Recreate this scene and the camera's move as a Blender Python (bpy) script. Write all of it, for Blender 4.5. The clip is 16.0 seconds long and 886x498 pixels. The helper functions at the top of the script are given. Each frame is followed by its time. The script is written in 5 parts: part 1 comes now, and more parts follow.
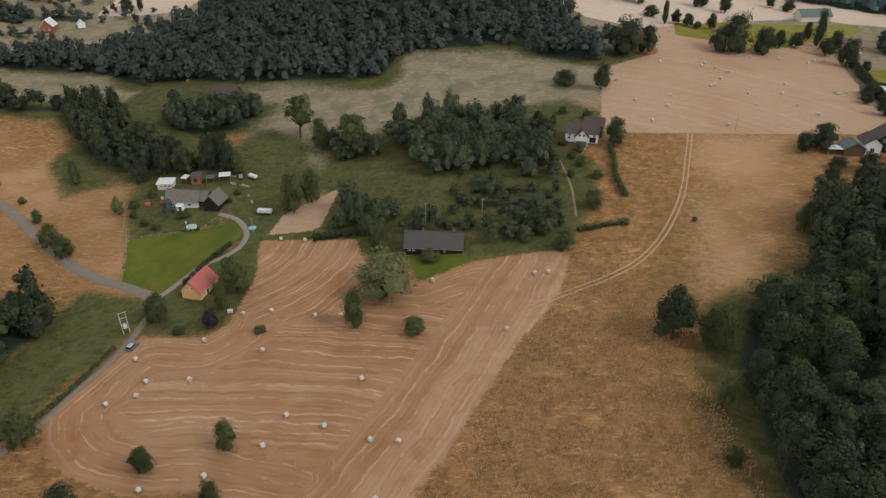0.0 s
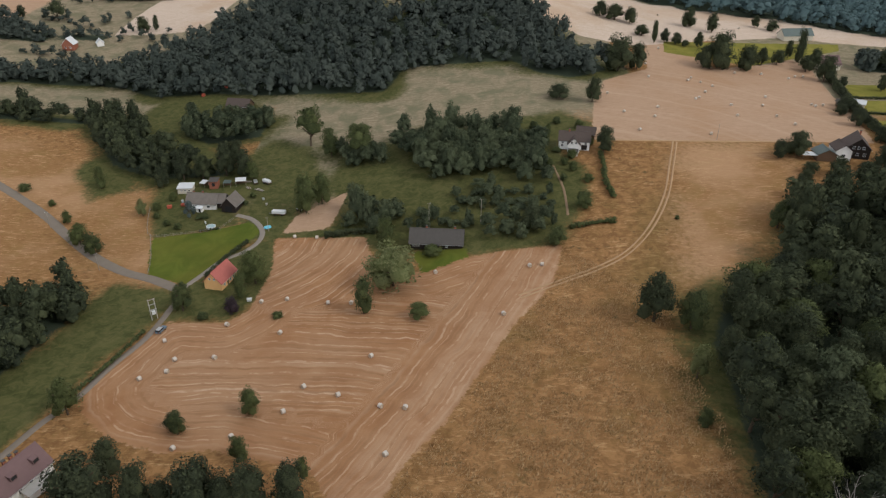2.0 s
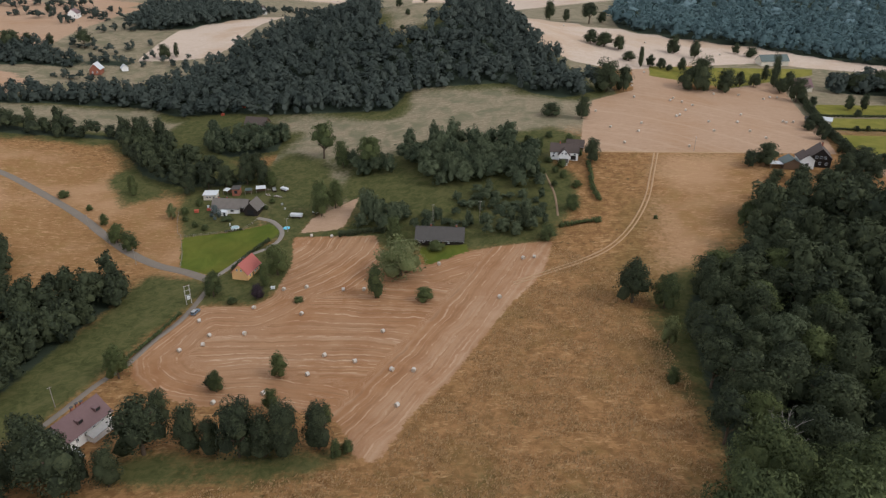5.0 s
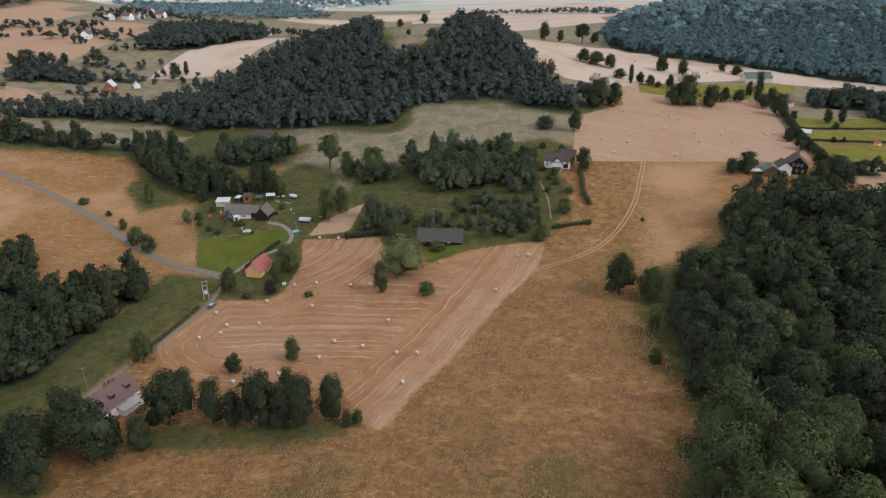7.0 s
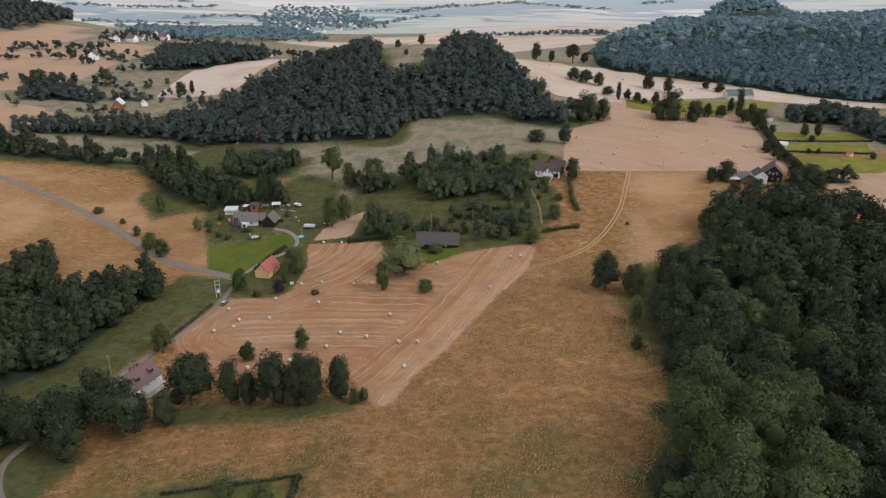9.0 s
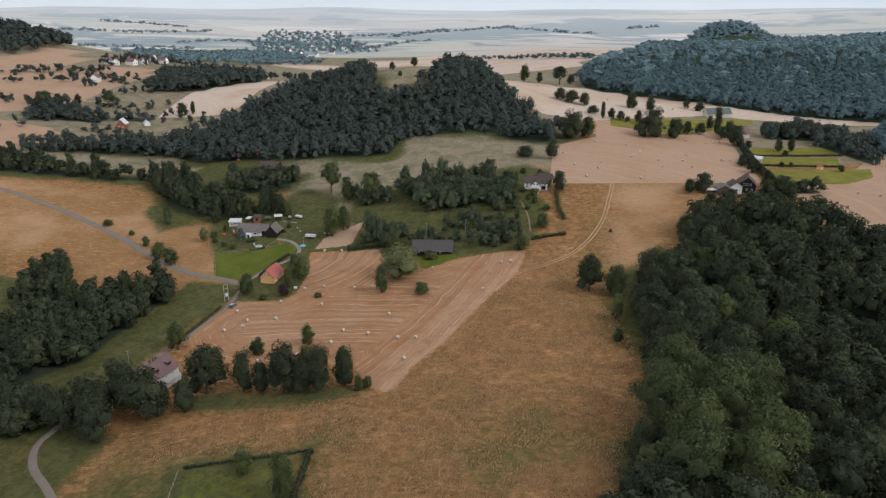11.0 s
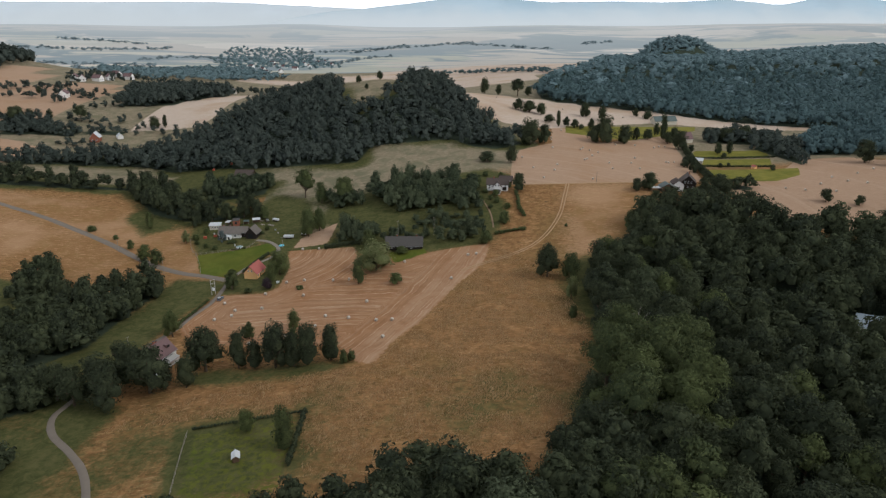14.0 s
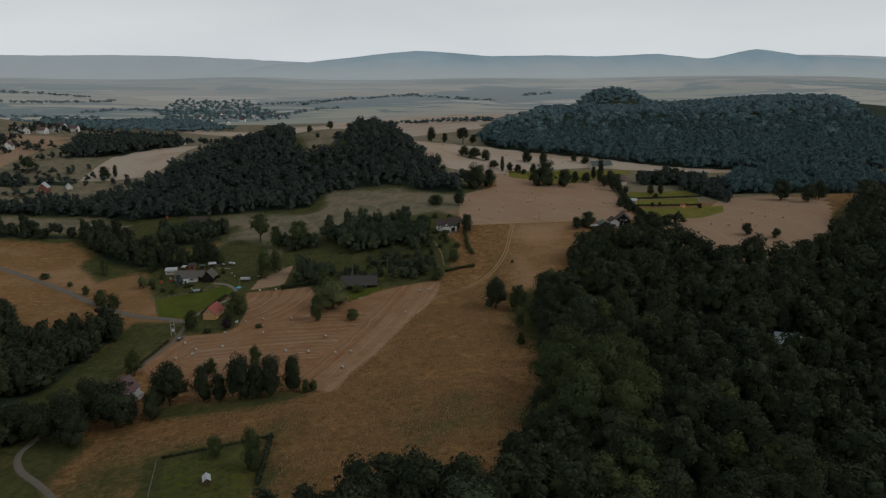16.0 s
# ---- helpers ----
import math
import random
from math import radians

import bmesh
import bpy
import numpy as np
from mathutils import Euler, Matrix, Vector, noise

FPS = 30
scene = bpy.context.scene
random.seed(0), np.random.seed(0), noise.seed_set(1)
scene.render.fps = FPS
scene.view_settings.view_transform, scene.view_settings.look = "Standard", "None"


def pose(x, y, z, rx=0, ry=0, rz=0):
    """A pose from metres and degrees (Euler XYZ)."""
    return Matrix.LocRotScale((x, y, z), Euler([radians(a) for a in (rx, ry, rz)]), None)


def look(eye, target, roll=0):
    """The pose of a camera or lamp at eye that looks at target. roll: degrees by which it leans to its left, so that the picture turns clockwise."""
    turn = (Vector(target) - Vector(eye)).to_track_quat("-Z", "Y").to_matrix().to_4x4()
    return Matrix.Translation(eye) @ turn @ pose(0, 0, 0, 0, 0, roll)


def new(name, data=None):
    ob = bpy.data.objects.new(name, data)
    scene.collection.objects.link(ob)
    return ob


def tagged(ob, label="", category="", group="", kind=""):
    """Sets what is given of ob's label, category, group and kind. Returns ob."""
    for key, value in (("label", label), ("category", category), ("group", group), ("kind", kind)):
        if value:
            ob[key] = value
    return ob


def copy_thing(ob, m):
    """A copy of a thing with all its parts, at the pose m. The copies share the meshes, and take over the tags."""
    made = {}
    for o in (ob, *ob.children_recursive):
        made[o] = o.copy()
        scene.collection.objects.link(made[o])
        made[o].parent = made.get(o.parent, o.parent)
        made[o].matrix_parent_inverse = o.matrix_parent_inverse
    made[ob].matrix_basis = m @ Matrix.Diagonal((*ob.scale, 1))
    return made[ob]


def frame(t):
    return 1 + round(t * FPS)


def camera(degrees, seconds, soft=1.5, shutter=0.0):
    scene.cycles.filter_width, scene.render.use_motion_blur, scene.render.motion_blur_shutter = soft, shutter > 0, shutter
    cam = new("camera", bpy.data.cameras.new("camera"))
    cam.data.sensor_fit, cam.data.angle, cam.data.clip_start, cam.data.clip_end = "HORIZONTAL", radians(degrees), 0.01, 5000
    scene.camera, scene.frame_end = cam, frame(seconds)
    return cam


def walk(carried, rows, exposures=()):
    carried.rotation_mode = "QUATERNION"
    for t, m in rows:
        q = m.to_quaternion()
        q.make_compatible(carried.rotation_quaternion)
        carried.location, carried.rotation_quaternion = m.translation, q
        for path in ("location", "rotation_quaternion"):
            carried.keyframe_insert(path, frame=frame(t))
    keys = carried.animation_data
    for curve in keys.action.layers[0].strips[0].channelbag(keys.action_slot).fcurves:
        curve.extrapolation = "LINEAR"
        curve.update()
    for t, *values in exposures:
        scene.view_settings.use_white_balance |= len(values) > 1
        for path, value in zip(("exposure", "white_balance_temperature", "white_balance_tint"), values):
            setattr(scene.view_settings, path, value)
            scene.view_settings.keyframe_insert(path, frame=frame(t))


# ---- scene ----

# seconds, stops, white balance
EXPOSURES = [(0, 0.08, 6300, 7), (4, 0.16, 6050, 8), (8.5, 0.22, 5950, 10), (11, 0.12, 5950, 9), (12.5, 0.0, 6000, 8), (14.5, -0.21, 6000, 4), (15, -0.40, 6000, 2), (15.5, -1.0, 6000, 2), (16, -1.33, 6050, 2)]
# ---- camera ----
cam = camera(66.6, 16.0, soft=1.25)
# seconds, place, yaw, pitch, roll
PATH = [
    (0, 0.34, 4.28, 126.03, -0.054, -29.941, 0.304),
    (0.5, 0.11, -1.23, 126.44, -0.053, -29.512, 0.313),
    (1, 0.01, -6.76, 126.77, -0.043, -29.050, 0.286),
    (1.5, -0.29, -12.29, 127.00, -0.061, -28.587, 0.339),
    (2, -0.26, -17.76, 127.57, -0.011, -28.184, 0.335),
    (2.5, -0.38, -23.34, 128.11, 0.019, -27.794, 0.320),
    (3, -0.62, -28.69, 128.38, 0.021, -27.369, 0.345),
    (3.5, -0.79, -34.06, 128.46, 0.022, -26.938, 0.348),
    (4, -0.94, -39.57, 128.75, 0.039, -26.528, 0.359),
    (6.5, -1.75, -66.65, 128.25, -0.031, -24.296, 0.332),
    (7, -2.02, -72.05, 128.16, -0.112, -23.847, 0.360),
    (7.5, -2.23, -77.51, 128.05, -0.204, -23.389, 0.324),
    (8, -2.37, -82.84, 127.92, -0.292, -22.932, 0.315),
    (8.5, -2.55, -88.29, 127.79, -0.385, -22.482, 0.319),
    (11, -4.87, -115.46, 127.64, -1.290, -20.131, 0.290),
    (11.5, -5.52, -120.80, 127.62, -1.602, -19.648, 0.291),
    (12, -6.06, -126.14, 127.59, -1.890, -19.449, 0.262),
    (12.5, -6.72, -131.25, 127.48, -2.202, -19.426, 0.245),
    (13, -7.46, -136.53, 127.51, -2.636, -19.442, 0.211),
    (13.5, -8.49, -141.84, 127.51, -3.568, -19.239, 0.187),
    (14, -9.43, -146.98, 127.41, -4.533, -18.843, 0.161),
    (14.5, -10.54, -152.13, 127.44, -5.505, -18.644, 0.122),
    (15, -11.65, -157.15, 127.18, -6.562, -18.060, 0.111),
    (15.5, -12.65, -162.35, 127.04, -7.840, -16.374, 0.087),
    (16, -13.72, -167.19, 127.06, -9.059, -14.703, 0.099),
]


def eye_pose(x, y, z, yaw, pitch, roll):
    m = Matrix.Rotation(radians(yaw), 4, "Z") @ Matrix.Rotation(radians(90 + pitch), 4, "X") @ Matrix.Rotation(radians(roll), 4, "Z")
    return Matrix.Translation((x, y, z)) @ m


walk(cam, [(t, eye_pose(*rest)) for t, *rest in PATH], exposures=EXPOSURES)
# ---- light ----
world = bpy.data.worlds.new("sky")
scene.world = world
world.use_nodes = True
wn, wl = world.node_tree.nodes, world.node_tree.links
SUN_HIGH, SUN_ROUND = 44.0, 118.0  # degrees over the horizon, and round from +y towards +x
sky = wn.new("ShaderNodeTexSky")
sky.sky_type, sky.sun_disc = "NISHITA", False
sky.sun_elevation, sky.sun_rotation = radians(SUN_HIGH), radians(SUN_ROUND)
sky.air_density, sky.dust_density = 1.5, 3.0
dim = wn.new("ShaderNodeVectorMath")
dim.operation = "SCALE"
dim.inputs["Scale"].default_value = 0.10
wl.new(sky.outputs[0], dim.inputs[0])
# a closed, thin cloud cover with soft streaks
wc = wn.new("ShaderNodeTexCoord")
wm = wn.new("ShaderNodeMapping")
wm.inputs["Scale"].default_value = (1.5, 1.5, 6.0)
cloud = wn.new("ShaderNodeTexNoise")
cloud.inputs["Scale"].default_value, cloud.inputs["Detail"].default_value = 1.6, 4.0
ramp = wn.new("ShaderNodeValToRGB")
ramp.color_ramp.elements[0].position, ramp.color_ramp.elements[0].color = 0.3, (0.87, 0.845, 0.865, 1)
ramp.color_ramp.elements[1].position, ramp.color_ramp.elements[1].color = 0.7, (1.0, 0.968, 0.970, 1)
cover = wn.new("ShaderNodeMix")
cover.data_type = "RGBA"
cover.inputs[0].default_value = 0.85
wl.new(wc.outputs["Generated"], wm.inputs[0])
wl.new(wm.outputs[0], cloud.inputs["Vector"])
wl.new(cloud.outputs["Fac"], ramp.inputs[0])
wl.new(dim.outputs[0], cover.inputs[6])
wl.new(ramp.outputs[0], cover.inputs[7])
# the haze low in the sky is brighter than the cloud overhead
split, low = wn.new("ShaderNodeSeparateXYZ"), wn.new("ShaderNodeMapRange")
low.interpolation_type = "SMOOTHSTEP"
for k, v in enumerate((0.0, 0.33, 2.6, 0.95)):
    low.inputs[k + 1].default_value = v
bright = wn.new("ShaderNodeVectorMath")
bright.operation = "SCALE"
wl.new(wc.outputs["Generated"], split.inputs[0])
wl.new(split.outputs["Z"], low.inputs[0])
wl.new(cover.outputs[2], bright.inputs[0])
wl.new(low.outputs[0], bright.inputs["Scale"])
wl.new(bright.outputs[0], wn["Background"].inputs["Color"])
wn["Background"].inputs["Strength"].default_value = 0.80

sun_lamp = bpy.data.lights.new("sun", "SUN")
sun_lamp.energy, sun_lamp.angle, sun_lamp.color = 1.2, radians(18), (1.0, 0.92, 0.82)
a, e = radians(SUN_ROUND), radians(SUN_HIGH)
new("sun", sun_lamp).matrix_world = look((math.sin(a) * math.cos(e) * 300, math.cos(a) * math.cos(e) * 300, math.sin(e) * 300), (0, 0, 0))
# ---- materials ----
class Nodes:
    """A short way to lay out one material."""

    def __init__(self, name, rough=0.85, spec=0.2):
        self.mat = bpy.data.materials.new(name)
        self.mat.use_nodes = True
        self.n, self.l = self.mat.node_tree.nodes, self.mat.node_tree.links
        self.out = self.n["Principled BSDF"]
        self.out.inputs["Roughness"].default_value = rough
        self.out.inputs["Specular IOR Level"].default_value = spec

    def put(self, value, socket):
        if hasattr(value, "is_output"):
            self.l.new(value, socket)
        elif isinstance(value, tuple) and len(value) == 3 and socket.type == "RGBA":
            socket.default_value = (*value, 1)
        else:
            socket.default_value = value

    def place(self, scale=(1, 1, 1), turn=0.0, own=False):
        c, m = self.n.new("ShaderNodeTexCoord") if own else self.n.new("ShaderNodeNewGeometry"), self.n.new("ShaderNodeMapping")
        self.l.new(c.outputs["Object" if own else "Position"], m.inputs[0])
        m.inputs["Scale"].default_value, m.inputs["Rotation"].default_value = scale, (0, 0, radians(turn))
        return m.outputs[0]

    def noise(self, scale, detail=3.0, rough=0.55, where=None, warp=0.0):
        t = self.n.new("ShaderNodeTexNoise")
        t.inputs["Scale"].default_value, t.inputs["Detail"].default_value = scale, detail
        t.inputs["Roughness"].default_value, t.inputs["Distortion"].default_value = rough, warp
        self.l.new(where or self.place(), t.inputs["Vector"])
        return t.outputs["Fac"]

    def attr(self, name):
        t = self.n.new("ShaderNodeAttribute")
        t.attribute_name = name
        return t.outputs["Fac"]

    def math(self, kind, a, b=0.0, clamp=False):
        t = self.n.new("ShaderNodeMath")
        t.operation, t.use_clamp = kind, clamp
        self.put(a, t.inputs[0]), self.put(b, t.inputs[1])
        return t.outputs[0]

    def step(self, value, low, high, to0=0.0, to1=1.0):
        t = self.n.new("ShaderNodeMapRange")
        t.interpolation_type = "SMOOTHSTEP"
        for k, v in enumerate((value, low, high, to0, to1)):
            self.put(v, t.inputs[k])
        return t.outputs[0]

    def mix(self, fac, a, b, kind="MIX"):
        t = self.n.new("ShaderNodeMix")
        t.data_type, t.blend_type = "RGBA", kind
        self.put(fac, t.inputs[0]), self.put(a, t.inputs[6]), self.put(b, t.inputs[7])
        return t.outputs[2]

    def bump(self, value, depth, strength=1.0):
        t = self.n.new("ShaderNodeBump")
        t.inputs["Distance"].default_value, t.inputs["Strength"].default_value = depth, strength
        self.l.new(value, t.inputs["Height"])
        self.l.new(t.outputs[0], self.out.inputs["Normal"])

    def colour(self, value):
        self.put(value, self.out.inputs["Base Color"])
        return self.mat


def plain(name, colour, rough=0.7, spec=0.3, spread=0.25, scale=3.0, metal=0.0, relief=0.01):
    """Paint, plaster, metal or wood of one colour, with blotches and grain."""
    m = Nodes(name, rough, spec)
    m.out.inputs["Metallic"].default_value = metal
    fine, broad = m.noise(scale * 6), m.noise(scale * 0.35, 4.0)
    dark, light = tuple(c * (1 - spread) for c in colour), tuple(min(1, c * (1 + spread)) for c in colour)
    m.bump(fine, relief, 0.4)
    return m.colour(m.mix(m.math("ADD", m.math("MULTIPLY", fine, 0.4), m.math("MULTIPLY", broad, 0.6)), dark, light))


def leaf_material(name, dark, light, tip, contrast=1.0):
    """Foliage: each tree, and each spray of leaves, a little different."""
    m = Nodes(name, 0.8, 0.08)
    info, geo = m.n.new("ShaderNodeObjectInfo"), m.n.new("ShaderNodeNewGeometry")
    tone = m.math("FRACT", m.math("ADD", m.attr("tone"), info.outputs["Random"]))
    spray = geo.outputs["Random Per Island"]
    base = m.mix(tone, dark, light)
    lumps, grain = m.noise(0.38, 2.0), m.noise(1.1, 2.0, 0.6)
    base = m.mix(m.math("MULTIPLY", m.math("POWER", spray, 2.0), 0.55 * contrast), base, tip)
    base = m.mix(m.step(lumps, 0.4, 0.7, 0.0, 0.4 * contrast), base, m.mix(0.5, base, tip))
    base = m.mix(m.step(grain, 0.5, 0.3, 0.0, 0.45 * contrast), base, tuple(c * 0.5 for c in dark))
    m.bump(grain, 0.35, 0.3 * contrast)
    thin, both = m.n.new("ShaderNodeBsdfTranslucent"), m.n.new("ShaderNodeMixShader")
    m.put(base, thin.inputs["Color"])
    both.inputs[0].default_value = 0.25
    m.l.new(m.out.outputs[0], both.inputs[1]), m.l.new(thin.outputs[0], both.inputs[2])
    m.l.new(both.outputs[0], m.n["Material Output"].inputs["Surface"])
    return m.colour(base)


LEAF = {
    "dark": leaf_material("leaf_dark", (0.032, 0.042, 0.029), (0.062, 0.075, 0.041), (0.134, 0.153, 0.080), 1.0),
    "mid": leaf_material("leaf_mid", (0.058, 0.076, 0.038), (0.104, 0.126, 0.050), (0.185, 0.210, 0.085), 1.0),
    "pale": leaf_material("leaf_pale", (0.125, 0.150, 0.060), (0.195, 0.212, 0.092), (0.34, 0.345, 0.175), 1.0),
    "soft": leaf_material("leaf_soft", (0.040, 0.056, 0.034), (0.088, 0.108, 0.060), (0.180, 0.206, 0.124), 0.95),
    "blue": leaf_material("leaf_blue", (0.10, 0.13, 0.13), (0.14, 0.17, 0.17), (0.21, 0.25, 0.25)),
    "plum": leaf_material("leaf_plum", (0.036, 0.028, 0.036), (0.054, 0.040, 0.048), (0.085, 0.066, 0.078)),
    # these four carry distance haze in their base colour: bluer, lighter, less contrast
    "slope": leaf_material("leaf_slope_hazed", (0.045, 0.059, 0.053), (0.080, 0.097, 0.083), (0.124, 0.145, 0.122), 0.65),
    "far": leaf_material("leaf_far_hazed", (0.098, 0.156, 0.166), (0.122, 0.184, 0.190), (0.145, 0.204, 0.206), 0.3),
    "dim": leaf_material("leaf_dim_hazed", (0.170, 0.250, 0.270), (0.195, 0.276, 0.294), (0.215, 0.292, 0.304), 0.22),
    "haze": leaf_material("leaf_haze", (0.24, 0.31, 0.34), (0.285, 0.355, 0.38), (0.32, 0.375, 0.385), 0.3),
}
BARK = plain("bark", (0.10, 0.075, 0.055), 0.95, 0.1, 0.4, 6.0, relief=0.04)
GREY_BARK = plain("grey_bark", (0.24, 0.22, 0.205), 0.95, 0.1, 0.3, 6.0, relief=0.02)


def ground_material():
    m = Nodes("ground", 0.95, 0.05)
    p = m.place()
    broad, patch, clump = m.noise(0.018, 4.0), m.noise(0.09, 4.0, 0.6, None, 0.6), m.noise(0.30, 5.0, 0.7, None, 0.8)
    fine = m.noise(2.6, 3.0, 0.7)
    # laid grass: wisps in two ways, each where the other fades
    wisp_a, wisp_b = m.noise(0.62, 5.0, 0.72, m.place((0.34, 1.3, 1.0), 22), 1.1), m.noise(0.62, 5.0, 0.72, m.place((0.38, 1.3, 1.0), -14), 1.1)
    pick = m.step(m.noise(0.045, 2.0), 0.42, 0.58)
    combed = m.math("ADD", m.math("MULTIPLY", wisp_a, pick), m.math("MULTIPLY", wisp_b, m.math("SUBTRACT", 1.0, pick)))
    # dry, uncut grass
    dry = m.mix(m.step(clump, 0.35, 0.65), (0.188, 0.100, 0.041), (0.322, 0.178, 0.078))
    dry = m.mix(m.step(combed, 0.52, 0.66, 0.0, 0.8), dry, (0.47, 0.300, 0.150))
    dry = m.mix(m.step(combed, 0.46, 0.32, 0.0, 0.7), dry, (0.150, 0.090, 0.036))
    dry = m.mix(m.step(patch, 0.5, 0.75, 0.0, 0.55), dry, (0.165, 0.106, 0.036))
    dry = m.mix(m.step(broad, 0.5, 0.68, 0.0, 0.5), dry, (0.140, 0.104, 0.036))
    dry = m.mix(m.step(m.noise(0.28, 3.0, 0.6), 0.62, 0.74, 0.0, 0.75), dry, (0.085, 0.066, 0.028))
    dry = m.mix(m.step(fine, 0.55, 0.8, 0.0, 0.3), dry, (0.12, 0.075, 0.035))
    # reddish, ripe grass
    ripe = m.mix(m.step(combed, 0.3, 0.7), (0.225, 0.120, 0.050), (0.32, 0.185, 0.084))
    ripe = m.mix(m.step(patch, 0.45, 0.7, 0.0, 0.6), ripe, (0.24, 0.15, 0.055))
    ripe = m.mix(m.step(broad, 0.42, 0.62, 0.0, 0.6), ripe, (0.47, 0.295, 0.175))
    ripe = m.mix(m.step(combed, 0.52, 0.68, 0.0, 0.6), ripe, (0.50, 0.315, 0.18))
    # green pasture and undergrowth
    green = m.mix(m.step(clump, 0.3, 0.7), (0.054, 0.062, 0.022), (0.108, 0.106, 0.041))
    green = m.mix(m.step(patch, 0.5, 0.75, 0.0, 0.6), green, (0.128, 0.118, 0.050))
    # mown lawn
    lawn = m.mix(m.step(patch, 0.3, 0.75), (0.070, 0.098, 0.016), (0.125, 0.145, 0.026))
    lawn = m.mix(m.step(broad, 0.45, 0.6, 0.0, 0.5), lawn, (0.135, 0.125, 0.026))
    # stubble with the baler's and the combine's rows
    def lines(value, scale, detail):
        t = m.n.new("ShaderNodeTexNoise")
        t.noise_dimensions = "1D"
        t.inputs["Scale"].default_value, t.inputs["Detail"].default_value, t.inputs["Roughness"].default_value = scale, detail, 0.6
        m.put(value, t.inputs["W"])
        return t.outputs["Fac"]

    wave = m.math("ADD", m.attr("rows"), m.math("MULTIPLY", m.noise(0.05, 3.0), 6.0))
    wave = m.math("ADD", wave, m.math("MULTIPLY", m.noise(0.3, 2.0), 0.7))
    swath, wheel = lines(wave, 0.30, 2.0), lines(m.math("ADD", wave, 400.0), 0.75, 2.0)
    stub = m.mix(m.step(patch, 0.35, 0.7), (0.298, 0.150, 0.072), (0.358, 0.197, 0.101))
    stub = m.mix(m.step(broad, 0.4, 0.65, 0.0, 0.6), stub, (0.375, 0.235, 0.142))
    gaps = m.step(m.noise(0.06, 3.0, 0.6, None, 1.0), 0.3, 0.6, 0.35, 1.0)
    stub = m.mix(m.math("MULTIPLY", m.step(swath, 0.5, 0.70, 0.0, 0.4), gaps), stub, (0.48, 0.335, 0.22))
    stub = m.mix(m.math("MULTIPLY", m.step(swath, 0.47, 0.3, 0.0, 0.6), gaps), stub, (0.265, 0.145, 0.076))
    stub = m.mix(m.math("MULTIPLY", m.step(wheel, 0.58, 0.70, 0.0, 0.5), m.math("MULTIPLY", gaps, m.step(m.noise(0.16, 3.0, 0.6, None, 1.0), 0.38, 0.56))), stub, (0.62, 0.455, 0.32))
    # the thin, evenly spaced tracks of the wheels, and the chaff along the long straight border
    turn = m.math("ABSOLUTE", m.math("SUBTRACT", m.math("FRACT", m.math("DIVIDE", m.math("ADD", wave, m.math("MULTIPLY", m.noise(0.11, 2.0), 1.6)), 5.2)), 0.5))
    thin = m.math("MULTIPLY", m.step(turn, 0.085, 0.03), m.step(m.noise(0.13, 3.0, 0.6, None, 1.0), 0.40, 0.60))
    stub = m.mix(m.math("MULTIPLY", thin, 0.4), stub, (0.60, 0.43, 0.29))
    worn = m.step(turn, 0.36, 0.46)
    stub = m.mix(m.math("MULTIPLY", worn, m.step(m.noise(0.1, 3.0), 0.42, 0.62, 0.0, 0.5)), stub, (0.235, 0.125, 0.064))
    stub = m.mix(m.math("MULTIPLY", m.attr("headland"), m.math("MULTIPLY", m.step(patch, 0.3, 0.6, 0.12, 0.38), m.step(swath, 0.35, 0.6, 0.3, 1.0))), stub, (0.50, 0.345, 0.23))
    stub = m.mix(m.step(fine, 0.5, 0.8, 0.0, 0.3), stub, (0.25, 0.145, 0.075))
    # pale stubble of the next fields
    pale = m.mix(m.step(combed, 0.3, 0.7), (0.365, 0.240, 0.155), (0.445, 0.305, 0.21))
    pale = m.mix(m.step(broad, 0.45, 0.7, 0.0, 0.6), pale, (0.36, 0.215, 0.122))
    pale = m.mix(m.step(lines(wave, 0.2, 2.0), 0.52, 0.72, 0.0, 0.25), pale, (0.52, 0.39, 0.28))
    # bleached straw of the far fields, and cut hay plots
    straw = m.mix(m.step(combed, 0.3, 0.7), (0.48, 0.375, 0.295), (0.60, 0.495, 0.405))
    straw = m.mix(m.step(broad, 0.42, 0.65, 0.0, 0.6), straw, (0.43, 0.295, 0.19))
    mown = m.mix(m.step(patch, 0.3, 0.75), (0.15, 0.150, 0.030), (0.24, 0.215, 0.05))
    # ragged edges between the covers
    rag = m.math("MULTIPLY", m.math("SUBTRACT", m.noise(0.5, 4.0, 0.7), 0.5), 0.9)

    def share(name, low=0.4, high=0.6):
        return m.step(m.math("ADD", m.attr(name), rag), low, high)

    high = m.mix(m.step(combed, 0.35, 0.7), (0.205, 0.172, 0.112), (0.335, 0.275, 0.190))
    high = m.mix(m.step(patch, 0.42, 0.66, 0.0, 0.8), high, (0.150, 0.145, 0.088))
    c = m.mix(share("upland", 0.2, 0.9), dry, high)
    c = m.mix(share("ripe", 0.2, 0.8), c, ripe)
    greener = m.math("MULTIPLY", m.math("SUBTRACT", broad, 0.5), m.step(m.attr("green"), 0.05, 0.3, 0.0, 2.2))
    c = m.mix(m.step(m.math("ADD", m.math("ADD", m.attr("green"), rag), greener), 0.2, 0.8), c, green)
    c = m.mix(share("lawn"), c, lawn)
    c = m.mix(share("stubble"), c, stub)
    c = m.mix(share("pale"), c, pale)
    c = m.mix(share("straw"), c, straw)
    c = m.mix(share("mown"), c, mown)
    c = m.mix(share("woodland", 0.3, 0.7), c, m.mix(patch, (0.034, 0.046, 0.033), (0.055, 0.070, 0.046)))
